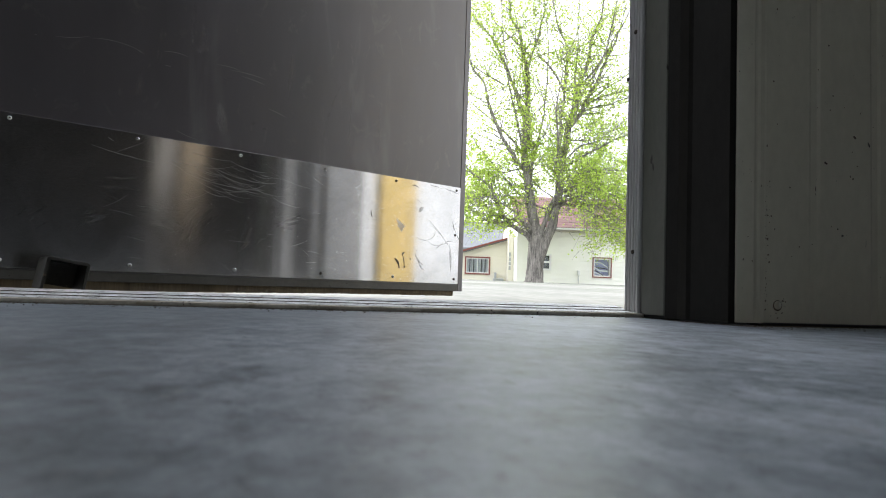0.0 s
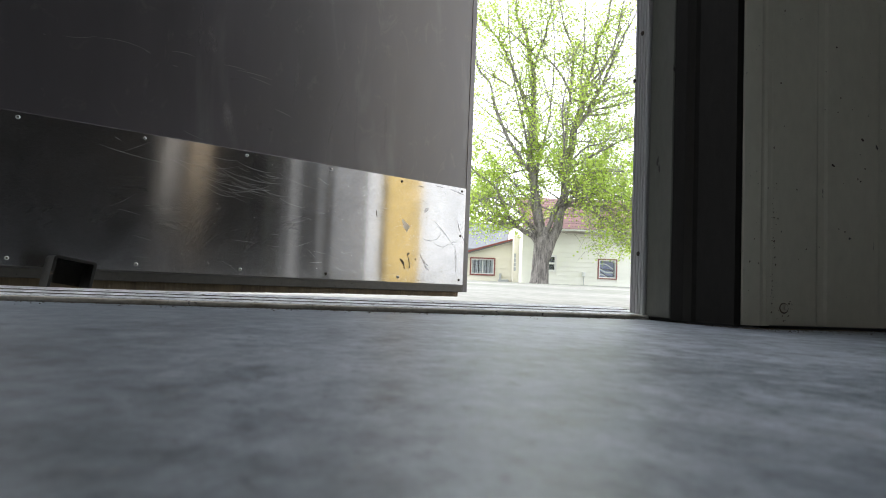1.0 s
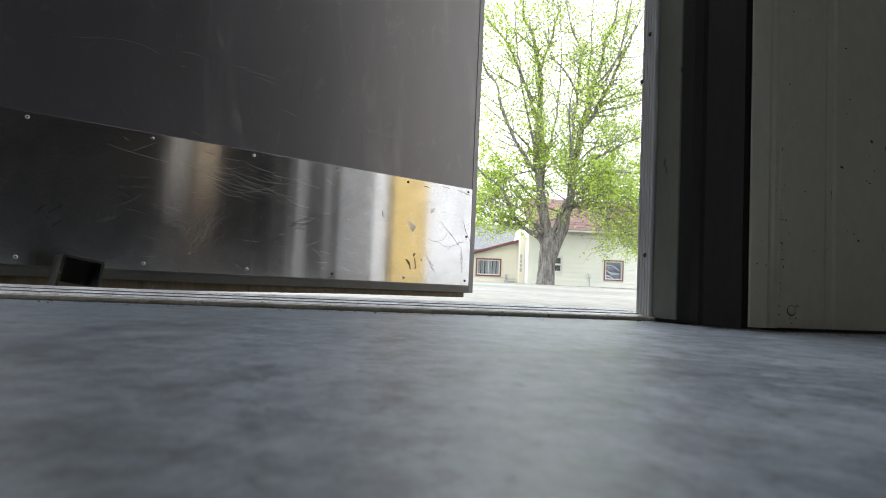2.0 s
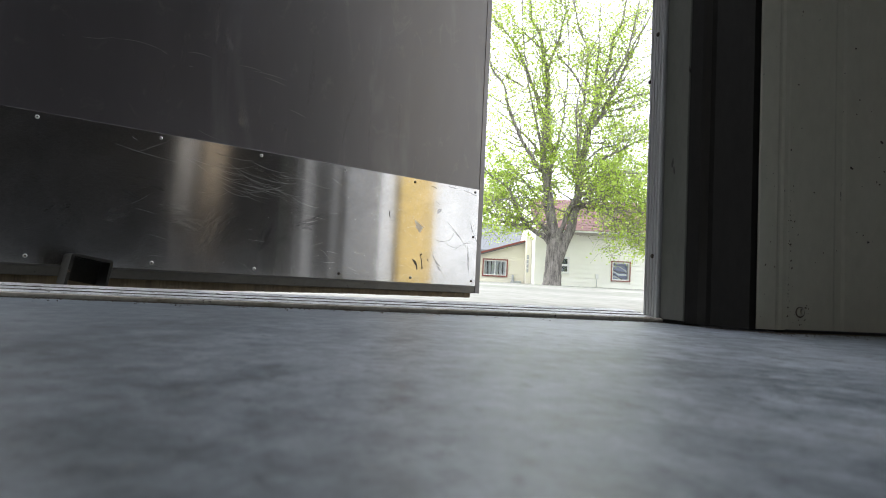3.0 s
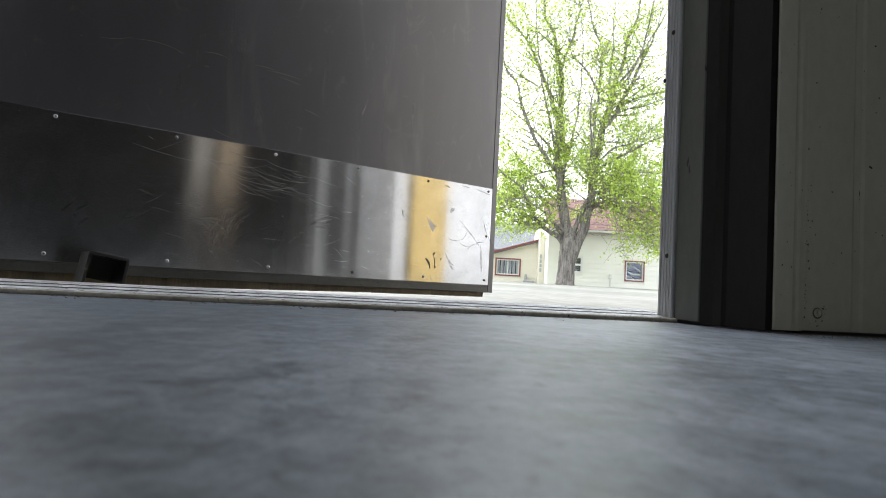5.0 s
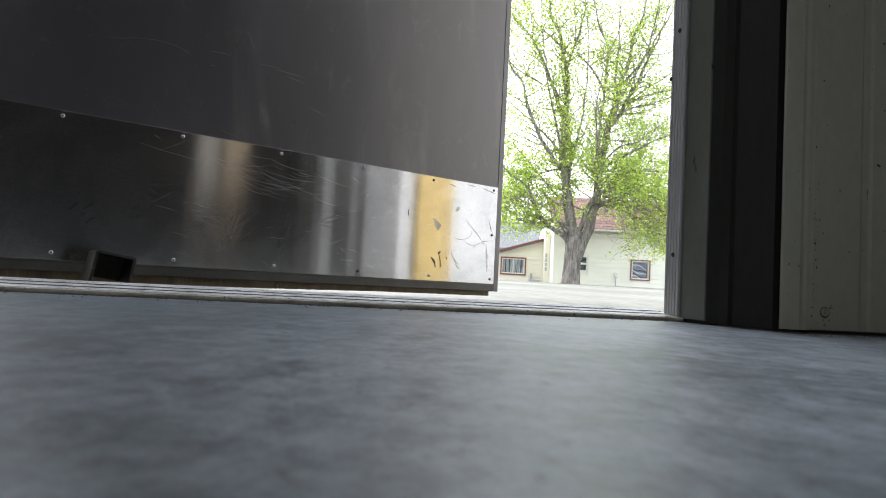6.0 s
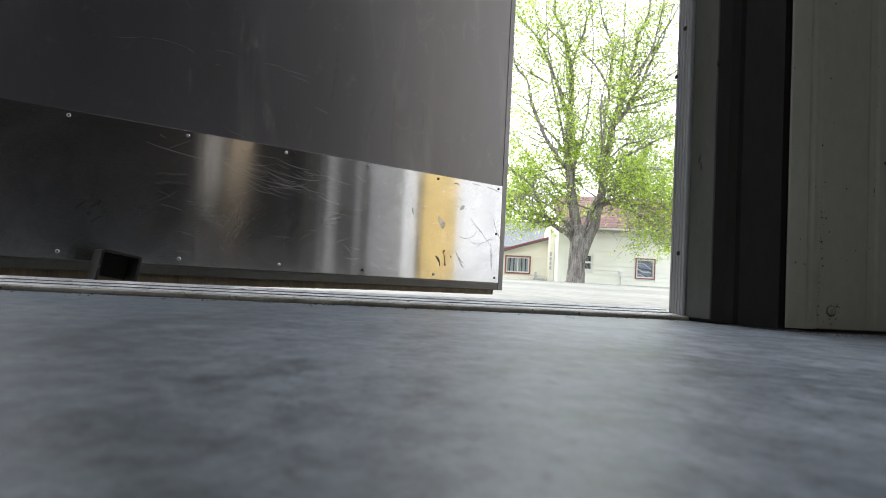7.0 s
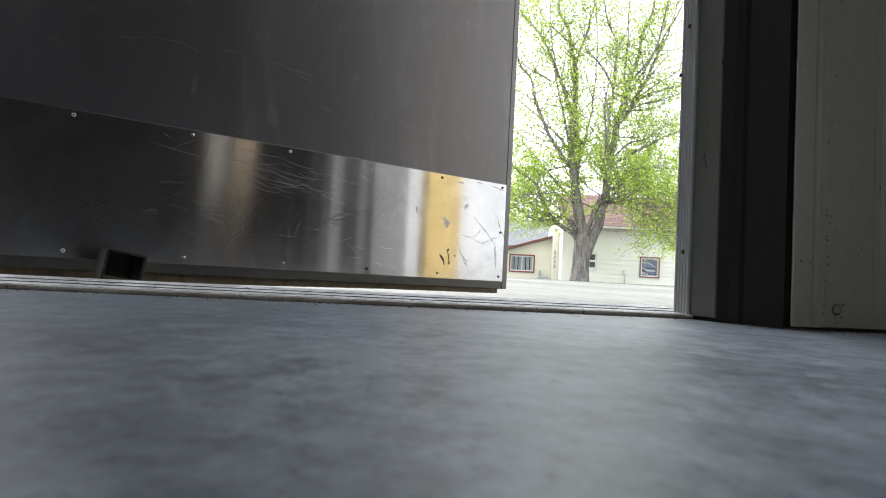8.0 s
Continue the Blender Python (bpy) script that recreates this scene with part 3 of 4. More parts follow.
def stroke(points, width, parent, material, name, y=-0.0025):
    """A thin flat mark through (x, z) points on the door, tapering at both ends."""
    bm = bmesh.new()
    n = len(points)
    prev = None
    for i, (x, z) in enumerate(points):
        a, b = points[max(i - 1, 0)], points[min(i + 1, n - 1)]
        d = Vector((b[0] - a[0], b[1] - a[1])).normalized()
        w = width * (0.15 + 0.85 * math.sin(math.pi * (i + 0.3) / (n - 0.4)))
        pair = [bm.verts.new((x - d.y * w * s, y, z + d.x * w * s)) for s in (-0.5, 0.5)]
        if prev:
            bm.faces.new((prev[0], prev[1], pair[1], pair[0]))
        prev = pair
    return part(name, bm, material, parent)


def curve_points(x, z, length, angle, bend, n=9, wob=0.0, seed=0):
    r = random.Random(seed)
    out = []
    a = radians(angle)
    for i in range(n):
        out.append((x, z + r.uniform(-wob, wob)))
        x += length / (n - 1) * math.cos(a)
        z += length / (n - 1) * math.sin(a)
        a += radians(bend) / (n - 1)
    return out


rng = random.Random(11)
# a bundle of long bowed scratches across the plate, and looser ones about it
for k in range(32):
    x = rng.triangular(0.49, 0.68, 0.53)
    stroke(curve_points(x, rng.uniform(0.212, 0.268), rng.triangular(0.02, 0.14, 0.05), rng.gauss(-23, 6), rng.uniform(20, 38), seed=k), rng.uniform(0.0002, 0.00045), plate, SCRATCH, "scratch")
for x, z, l, a, b in ((0.335, 0.268, 0.11, -12, 8), (0.36, 0.286, 0.012, -30, 10), (0.47, 0.262, 0.05, -14, 16), (0.505, 0.284, 0.085, -14, 22), (0.545, 0.262, 0.10, -36, 44), (0.585, 0.277, 0.075, -22, 26), (0.53, 0.216, 0.06, -32, 48), (0.50, 0.24, 0.16, -14, 20)):
    stroke(curve_points(x, z, l, a, b, 11, 0.0003), 0.0006, plate, SCRATCH, "scratch")
for k in range(34):
    stroke(curve_points(rng.uniform(0.2, 1.0), rng.uniform(0.07, 0.28), rng.uniform(0.01, 0.06), rng.uniform(-40, 30), rng.uniform(-30, 30), seed=50 + k), rng.uniform(0.0002, 0.0004), plate, SCRATCH, "scratch")
# wiped and smeared marks on the dark half: fans of short arcs
for cx, cz, n, l, a in ((0.505, 0.115, 9, 0.055, 75), (0.53, 0.12, 7, 0.045, 60), (0.36, 0.20, 6, 0.05, 20), (0.33, 0.13, 6, 0.03, 40), (0.62, 0.10, 6, 0.04, 80), (0.70, 0.15, 6, 0.035, 30), (0.245, 0.13, 5, 0.02, 60), (0.43, 0.16, 5, 0.06, 10)):
    for k in range(n):
        stroke(curve_points(cx + rng.gauss(0, 0.014), cz + rng.gauss(0, 0.012), l * rng.uniform(0.5, 1.2), a + rng.gauss(0, 10), rng.uniform(-50, -10), seed=200 + k), rng.uniform(0.002, 0.008), plate, HAZE, "smear")
# dark scuffs near the free edge
for k in range(26):
    stroke(curve_points(rng.uniform(1.0, 1.195), rng.uniform(0.06, 0.285), rng.uniform(0.008, 0.035), rng.uniform(-80, 60), rng.uniform(-90, 90), seed=90 + k), rng.uniform(0.0003, 0.0008), plate, RUB, "scuff")
for x, z, l, a, b, w in ((0.998, 0.104, 0.024, -30, -50, 0.0062), (1.021, 0.114, 0.034, -62, -40, 0.0026), (1.020, 0.113, 0.010, 60, -40, 0.0045), (1.012, 0.086, 0.006, -80, 10, 0.004), (1.028, 0.088, 0.006, -70, 10, 0.003), (1.043, 0.286, 0.022, 24, -70, 0.0016), (0.925, 0.214, 0.016, -85, 10, 0.0022), (1.045, 0.102, 0.006, 80, 10, 0.003)):
    stroke(curve_points(x, z, l, a, b), w, plate, DARK_SCUFF, "scuff")
for x, z, l, a, b, w in ((1.000, 0.200, 0.032, -52, 40, 0.009), (1.016, 0.192, 0.022, -80, -30, 0.010), (1.003, 0.185, 0.02, -20, -30, 0.008)):
    stroke(curve_points(x, z, l, a, b), w, plate, SMUDGE, "smudge")
for x, z, l, a, b, w in ((1.068, 0.222, 0.020, 70, -60, 0.009), (1.100, 0.206, 0.095, -36, -14, 0.0034), (1.103, 0.200, 0.060, -40, 10, 0.0018), (1.063, 0.160, 0.045, -25, 50, 0.0022), (1.105, 0.158, 0.030, 15, 80, 0.0024), (1.10, 0.153, 0.040, -40, 60, 0.0020), (1.125, 0.132, 0.05, 50, -60, 0.0022), (1.172, 0.148, 0.070, -80, -10, 0.0070), (1.182, 0.20, 0.06, -65, 20, 0.0030), (1.150, 0.150, 0.035, 30, -40, 0.0024), (1.176, 0.215, 0.035, -60, -30, 0.0024), (1.06, 0.12, 0.04, -70, 50, 0.005), (1.07, 0.10, 0.03, -60, 30, 0.005), (1.15, 0.292, 0.05, -6, -10, 0.004), (1.10, 0.295, 0.03, 0, -10, 0.003)):
    stroke(curve_points(x, z, l, a, b, 12, 0.001), w, plate, RUB, "rub_mark")
# fine pitting and specks on the plate, densest towards the free edge
rng = random.Random(33)
sv, sf = [], []
for k in range(900):
    x = 1.205 - abs(rng.gauss(0, 0.28))
    if x < 0.05:
        continue
    z = PZ0 + 0.004 + rng.random() ** 1.3 * (PZ1 - PZ0 - 0.008)
    r = rng.choice((0.0003, 0.0003, 0.0004, 0.0005, 0.0009))
    b = len(sv)
    turn = rng.random() * 3
    for k2 in range(6):
        a = 2 * math.pi * k2 / 6
        q = r * rng.uniform(0.5, 1.3)
        sv.append((x + q * math.cos(a + turn) * 1.5, -0.00245, z + q * math.sin(a + turn)))
    sf.append(tuple(range(b, b + 6)))
me = bpy.data.meshes.new("pitting")
me.from_pydata(sv, [], sf)
me.materials.append(SCUFF)
ob = new("pitting", me)
ob.parent = plate
tagged(ob, "fine dark pits and specks", kind="stuff")
# short brush marks along the grain of the plate
rng = random.Random(57)
sv, sf = [], []
for k in range(5200):
    x, z = rng.uniform(0.12, PX1 - 0.004), rng.uniform(PZ0 + 0.003, PZ1 - 0.003)
    l, w, lean = rng.uniform(0.0012, 0.006), rng.uniform(0.00012, 0.0003), rng.gauss(0, 0.0002)
    b = len(sv)
    sv += [(x, -0.00235, z), (x + l * 0.5, -0.00235, z - w + lean * 0.5), (x + l, -0.00235, z + lean), (x + l * 0.5, -0.00235, z + w + lean * 0.5)]
    sf.append((b, b + 1, b + 2, b + 3))
me = bpy.data.meshes.new("brush_marks")
me.from_pydata(sv, [], sf)
me.materials.append(GRAIN)
ob = new("brush_marks", me)
ob.parent = plate
tagged(ob, "fine brushed grain marks", kind="stuff")
# pale scratches on the paint
for x, z, l, a, b in ((0.269, 0.445, 0.055, 6, 22), (0.320, 0.456, 0.09, 14, -34), (0.40, 0.456, 0.012, -20, 0), (0.447, 0.466, 0.046, 14, -30), (0.547, 0.466, 0.05, 8, -20), (0.575, 0.462, 0.075, 4, -12), (0.60, 0.455, 0.05, -4, -8), (0.476, 0.321, 0.045, -24, 20), (0.45, 0.440, 0.01, 0, 0), (0.66, 0.40, 0.04, -10, -10), (0.24, 0.44, 0.004, 0, 0)):
    stroke(curve_points(x, z, l, a, b), 0.0011, door, FAINT, "scratch", -0.0004)

# dried drips and wiped patches on the paint
for x, z, l, a, b, w in ((0.497, 0.49, 0.09, 90, -3, 0.010), (0.520, 0.492, 0.045, 92, 6, 0.012), (0.512, 0.478, 0.02, 80, 20, 0.010), (0.527, 0.485, 0.03, 84, 4, 0.008), (0.552, 0.345, 0.05, 70, 40, 0.012), (0.575, 0.325, 0.06, 95, 20, 0.010), (0.56, 0.33, 0.04, 80, 10, 0.012), (0.622, 0.362, 0.012, 10, 0, 0.008), (0.648, 0.356, 0.010, -10, 0, 0.006), (0.79, 0.345, 0.15, 84, -22, 0.006), (0.86, 0.33, 0.16, 92, -4, 0.006), (0.70, 0.42, 0.12, 80, 14, 0.012), (0.94, 0.36, 0.12, 88, 6, 0.008), (0.40, 0.36, 0.06, 70, 30, 0.010), (0.56, 0.44, 0.02, 10, 10, 0.006)):
    stroke(curve_points(x, z, l, a, b, 12, 0.0006), w, door, FILM, "dried_drip", -0.00045)

# the brush under the door
bv, bf = [], []
rng = random.Random(2)
for row in range(5):
    x = 0.01
    while x < LEAF_W - 0.027:
        zb = 0.0155 - 0.0035 * max(0.0, min(1.0, (0.85 - x) / 0.3)) + rng.uniform(0, 0.0018) + 0.0012 * noise.noise((x * 40, row, 0))
        w = rng.uniform(0.0008, 0.0016)
        lean = rng.uniform(-0.0014, 0.0014)
        yb = 0.005 + row * 0.002
        b = len(bv)
        bv += [(x, yb, D0 + 0.002), (x + w, yb, D0 + 0.002), (x + w * 0.8 + lean, yb - 0.001, zb), (x + lean, yb - 0.001, zb), (x + w / 2, yb + 0.0015, D0 + 0.002)]
        bf += [(b, b + 1, b + 2, b + 3), (b + 1, b + 4, b + 2), (b + 4, b, b + 3)]
        x += 0.0011
me = bpy.data.meshes.new("brush")
me.from_pydata(bv, [], bf)
me.materials.append(BRUSH)
sweep = new("brush_sweep", me)
sweep.parent = door
sweep["label"] = "worn brown brush sweep"

# ---- the offcut of steel channel against the door ----
channel_piece = thing("steel_channel_offcut", pose(0, 0, 0), "short offcut of black steel channel lying on the threshold", "steel offcut")
channel_piece.matrix_world = pose(-0.3205, 1.108, 0.0410, 0, 0, SWING) @ pose(0, 0, 0, 0, 9, 0)
TW, TH, TL, TT = 0.061, 0.044, 0.085, 0.0042
profile = [(-TW / 2, -TH / 2 - 0.0075)]
for cx, a0 in ((-TW / 2 + 0.005, 180), (TW / 2 - 0.005, 90)):
    for k in range(4):
        a = radians(a0 - 30 * k)
        profile.append((cx + 0.005 * math.cos(a), TH / 2 - 0.005 + 0.005 * math.sin(a)))
profile += [(TW / 2, -TH / 2 + 0.001), (TW / 2 - TT, -TH / 2 + 0.0005), (TW / 2 - TT, TH / 2 - TT), (-TW / 2 + TT, TH / 2 - TT), (-TW / 2 + TT, -TH / 2 - 0.0068)]
cb = bmesh.new()
near = [cb.verts.new((px, 0.0, pz)) for px, pz in profile]
far = [cb.verts.new((px, TL, pz)) for px, pz in profile]
n = len(profile)
for k in range(n):
    j = (k + 1) % n
    cb.faces.new((near[k], near[j], far[j], far[k]))
cb.faces.new(near)
cb.faces.new(far[::-1])
bmesh.ops.bevel(cb, geom=[e for e in cb.edges if abs(e.verts[0].co.y) < 1e-6 and abs(e.verts[1].co.y) < 1e-6], offset=0.0006, segments=1, affect="EDGES")
part("channel_wall", cb, TUBE, channel_piece)
# plate added at the far end to keep the channel's inside dark
part("end_plate", box(-TW / 2 + TT, TW / 2 - TT, TL - 0.004, TL - 0.0005, -TH / 2 + 0.001, TH / 2 - TT), TUBE, channel_piece)

# ---- outside, beside the doorway ----
cladding = thing("outer_cladding", pose(0, 0, 0), "white ribbed steel cladding on the outside of the shop", "wall cladding", kind="structure")
pts, x = [], 1.038
while x < 9:
    pts += [(x, 1.110), (x + 0.16, 1.110), (x + 0.175, 1.125), (x + 0.20, 1.125), (x + 0.215, 1.110)]
    x += 0.23
part("sheet", extruded(pts + [(9.2, 1.092), (1.038, 1.092)], "z", 0.0, 3.7), WHITE_STEEL, cladding)
part("door_trim", box(JAMB_R + 0.104, 0.940, 1.092, 1.116, 0.0, HEAD + 0.1, 0.002), OUTER_TRIM, cladding, "grey trim beside the doorway")
part("edge_trim", box(0.941, 1.036, 1.092, 1.118, 0.0, HEAD + 0.1, 0.002), WHITE_STEEL, cladding)
board = thing("yellow_board", pose(0, 0, 0), "yellow painted board fixed outside beside the doorway", "board")
part("panel", box(1.052, 1.345, 1.126, 1.145, 0.0, 2.0, 0.002), YELLOW_BOARD, board)


# ---- the house across the yard ----
# local frame: x along its long wall, y away from the doorway
TURN = -14.6


def out(lx, ly, z):
    return pose(0, 0, 0, 0, 0, TURN) @ Vector((lx, ly, z))


def lap_wall(x0, x1, y, z0, z1, holes, parent, material, lap=0.205):
    """Lap boards from x0 to x1, cut round the holes (x0, x1, z0, z1), over a backing wall."""
    z = z0
    while z < z1 - 0.01:
        top = min(z + lap, z1)
        spans = [(x0, x1)]
        for hx0, hx1, hz0, hz1 in holes:
            if z < hz1 and top > hz0:
                nxt = []
                for a, b in spans:
                    if hx0 > a and hx1 < b:
                        nxt += [(a, hx0), (hx1, b)]
                    else:
                        nxt.append((a, b))
                spans = nxt
        for a, b in spans:
            bm = bmesh.new()
            v = [bm.verts.new(c) for c in ((a, y - 0.035, z), (b, y - 0.035, z), (b, y - 0.012, top), (a, y - 0.012, top), (a, y, z), (b, y, z), (b, y, top), (a, y, top))]
            for f in ((0, 1, 2, 3), (0, 4, 5, 1), (3, 2, 6, 7), (0, 3, 7, 4), (1, 5, 6, 2), (4, 7, 6, 5)):
                bm.faces.new([v[i] for i in f])
            part("siding_board", bm, material, parent)
        z += lap


def framed_window(x0, x1, z0, z1, y, trim, parent, name, bars=0, rail=False, curtain=False, border=0.09):
    w = new(name)
    w.parent = parent
    fm = bmesh.new()
    for a in ((x0, x0 + border, z0, z1), (x1 - border, x1, z0, z1), (x0 + border, x1 - border, z0, z0 + border), (x0 + border, x1 - border, z1 - border, z1)):
        box(a[0], a[1], y - 0.06, y + 0.04, a[2], a[3], bm=fm)
    part("window_frame", fm, trim, w)
    ix0, ix1, iz0, iz1 = x0 + border, x1 - border, z0 + border, z1 - border
    sm = bmesh.new()
    s = 0.05
    for a in ((ix0, ix0 + s, iz0, iz1), (ix1 - s, ix1, iz0, iz1), (ix0 + s, ix1 - s, iz0, iz0 + s), (ix0 + s, ix1 - s, iz1 - s, iz1)):
        box(a[0], a[1], y - 0.03, y + 0.03, a[2], a[3], bm=sm)
    if rail:
        box(ix0 + s, ix1 - s, y - 0.04, y + 0.03, (iz0 + iz1) / 2 - 0.04, (iz0 + iz1) / 2 + 0.04, bm=sm)
    part("sash", sm, WHITE_TRIM, w)
    part("pane", box(ix0 + s, ix1 - s, y + 0.0, y + 0.008, iz0 + s, iz1 - s), GLASS, w).visible_shadow = False
    part("dark_room", box(ix0, ix1, y + 0.35, y + 0.37, iz0, iz1), DARK_ROOM, w)
    for k in range(bars):
        bx = ix0 + (ix1 - ix0) * (k + 1) / (bars + 1)
        part("bar", box(bx - 0.018, bx + 0.018, y - 0.02, y - 0.002, iz0, iz1), DARK_STEEL if k != bars // 2 else WHITE_TRIM, w)
    if curtain:
        cv = [(ix0 + (ix1 - ix0) * k / 40, y + 0.16 + 0.03 * math.sin(k * 1.3)) for k in range(41)]
        part("curtain", extruded(cv, "z", iz0, iz1, closed=False), CURTAIN, w)
    return w


house = thing("house", pose(0, 0, 0, 0, 0, TURN), "cream lap-sided house with a faded red roof", "house")
HY, HZ = 28.0, 0.28
EAVE = 2.74
win_a = (6.575, 7.425, 0.606, 1.50)
win_b = (4.22, 4.75, 0.85, 1.58)
hw = bmesh.new()
for a, b, hole in ((3.22, win_b[0], None), (win_b[0], win_b[1], win_b), (win_b[1], win_a[0], None), (win_a[0], win_a[1], win_a), (win_a[1], 16.0, None)):
    if hole:
        box(a, b, HY, HY + 0.2, HZ - 0.2, hole[2], bm=hw)
        box(a, b, HY, HY + 0.2, hole[3], EAVE, bm=hw)
    else:
        box(a, b, HY, HY + 0.2, HZ - 0.2, EAVE, bm=hw)
box(3.22, 3.42, HY + 0.2, HY + 7.0, HZ - 0.2, EAVE, bm=hw)
box(15.8, 16.0, HY + 0.2, HY + 7.0, HZ - 0.2, EAVE, bm=hw)
box(3.42, 15.8, HY + 6.8, HY + 7.0, HZ - 0.2, EAVE, bm=hw)
wall = part("wall", hw, CREAM_BOARD, house)
lap_wall(3.22, 16.0, HY, HZ, EAVE - 0.05, (win_a, win_b), wall, CREAM_BOARD)
framed_window(*win_a, HY, RED_TRIM, house, "window", border=0.045)
# reflection in the window glass modelled as coloured strips behind the pane
quilt = part("quilt", box(win_a[0] + 0.10, win_a[1] - 0.10, HY + 0.19, HY + 0.20, 0.66, 1.42), REFLECTION_BLUE, house, "blue and white streaks modelled in place of a reflection on the glass")
for k in range(7):
    fold = [(0.0, 0.0), (0.012, 0.035), (0.0, 0.07)] if k % 2 else [(0.0, 0.0), (0.03, 0.03), (0.0, 0.06)]
    fm = bmesh.new()
    n = 14
    lines = []
    for i in range(n + 1):
        f = i / n
        x = win_a[0] + 0.11 + 0.62 * f
        z = 0.78 + 0.085 * k - 0.22 * f + 0.05 * math.sin(f * 5 + k * 0.9)
        if z > 1.36:
            z = 1.36
        lines.append([fm.verts.new((x, HY + 0.18 - d, z + q)) for d, q in fold])
    for p0, p1 in zip(lines, lines[1:]):
        for j in range(2):
            fm.faces.new((p0[j], p1[j], p1[j + 1], p0[j + 1]))
    part("fold", fm, (WHITE_TRIM, DARK_ROOM, REFLECTION_BLUE)[k % 3], quilt)
framed_window(*win_b, HY, WHITE_TRIM, house, "window", rail=True, border=0.03)
# roof: two slopes with thickness, rows of shingles on the near one, white gutter board
RIDGE = 4.62
prof = [(HY - 0.45, EAVE - 0.02), (HY + 3.5, RIDGE), (HY + 7.45, EAVE - 0.02), (HY + 7.45, EAVE - 0.10), (HY + 3.5, RIDGE - 0.10), (HY - 0.45, EAVE - 0.10)]
roof = part("roof", extruded(prof, "x", 3.22, 16.3), RED_ROOF, house)
slope = math.atan2(RIDGE - EAVE + 0.02, 3.95)
course = box(0, 13.08, 0, 0.36, 0.0, 0.02)
course_me = bpy.data.meshes.new("shingle_course")
bmesh.ops.recalc_face_normals(course, faces=course.faces[:])
course.to_mesh(course_me)
course.free()
course_me.materials.append(RED_ROOF)
for k in range(13):
    ob = new("shingle_course", course_me)
    ob.parent = roof
    s = 0.33 * k
    ob.matrix_local = pose(3.22, HY - 0.45 + s * math.cos(slope), EAVE - 0.015 + s * math.sin(slope), math.degrees(slope) - 1.2, 0, 0)
part("gutter_board", box(3.22, 16.3, HY - 0.48, HY - 0.452, EAVE - 0.10, EAVE - 0.02), WHITE_TRIM, house)
gb = bmesh.new()
v = [gb.verts.new(c) for c in ((3.22, HY, EAVE), (3.22, HY + 7, EAVE), (3.22, HY + 3.5, RIDGE - 0.15), (3.34, HY, EAVE), (3.34, HY + 7, EAVE), (3.34, HY + 3.5, RIDGE - 0.15))]
for f in ((0, 1, 2), (3, 5, 4), (0, 2, 5, 3), (2, 1, 4, 5), (1, 0, 3, 4)):
    gb.faces.new([v[i] for i in f])
part("gable", gb, CREAM_BOARD, house)
# utility meter with its conduit
meter = part("meter", box(5.89, 6.02, HY - 0.14, HY - 0.035, 0.68, 0.89, 0.02, 2), WHITE_TRIM, house, "grey utility meter box")
part("conduit", box(5.945, 5.968, HY - 0.08, HY - 0.04, HZ - 0.05, 0.66, 0.008), METER_GREY, house)
# white entry bay at the corner
bay = part("entry_bay", box(2.962, 3.215, HY + 1.2, HY + 2.2, HZ - 0.2, 2.55, 0.02), BEIGE_BOARD, house, "narrow cream entry bay")
sl = part("sidelight", box(3.00, 3.09, HY + 1.18, HY + 1.205, 0.85, 1.65), METER_GREY, bay)
for k in range(3):
    part("glazing_bar", box(3.00, 3.09, HY + 1.17, HY + 1.178, 1.02 + 0.2 * k, 1.06 + 0.2 * k), WHITE_TRIM, sl)

# the lower wing
wing = thing("house_wing", pose(0, 0, 0, 0, 0, TURN), "beige lap-sided wing with red fascia and barred window", "house")
WY = 30.0
win_c = (1.0, 2.2, 0.60, 1.44)
ww = bmesh.new()
box(-4.0, win_c[0], WY, WY + 0.2, 0.2, 1.5, bm=ww)
box(win_c[1], 2.96, WY, WY + 0.2, 0.2, 1.5, bm=ww)
box(win_c[0], win_c[1], WY, WY + 0.2, 0.2, win_c[2], bm=ww)
box(win_c[0], win_c[1], WY, WY + 0.2, win_c[3], 1.5, bm=ww)
wwall = part("wall", ww, BEIGE_BOARD, wing)
lap_wall(-4.0, 2.96, WY, 0.34, 1.48, (win_c,), wwall, BEIGE_BOARD)
tri = extruded([(-0.2, 1.48), (2.96, 1.48), (2.96, 2.29), (0.9, 1.64)], "z", 0, 0.2)
for v in tri.verts:
    v.co = Vector((v.co.x, WY - 0.012 + v.co.z, v.co.y))
part("gable", tri, BEIGE_BOARD, wing)
rk = box(0, 4.2, 0, 3.5, 0, 0.12)
rake = part("roof", rk, GREY_ROOF, wing)
rake.matrix_local = pose(-1.0, WY - 0.25, 1.02, 0, -17.2, 0)
rf = box(-0.02, 4.2, -0.04, 0.0, 0.05, 0.13)
fascia = part("fascia", rf, RED_TRIM, wing, "red painted fascia board")
fascia.matrix_local = pose(-1.0, WY - 0.25, 1.02, 0, -17.2, 0)
framed_window(*win_c, WY, RED_TRIM, wing, "window", bars=5, curtain=True, border=0.06)
part("vent_pipe", box(2.40, 2.50, WY - 0.2, WY - 0.05, 0.3, 0.72, 0.02), METER_GREY, wing)
part("step", box(2.35, 2.82, WY - 0.5, WY - 0.04, 0.2, 0.44, 0.02), METER_GREY, wing)

# a neighbour's roof farther back
far_house = thing("far_house", pose(0, 0, 0, 0, 0, TURN), "distant house with a blue-grey shingle roof", "house")
part("wall", box(-2.0, 5.6, 46.0, 52.0, 0.3, 2.9), BEIGE_BOARD, far_house)
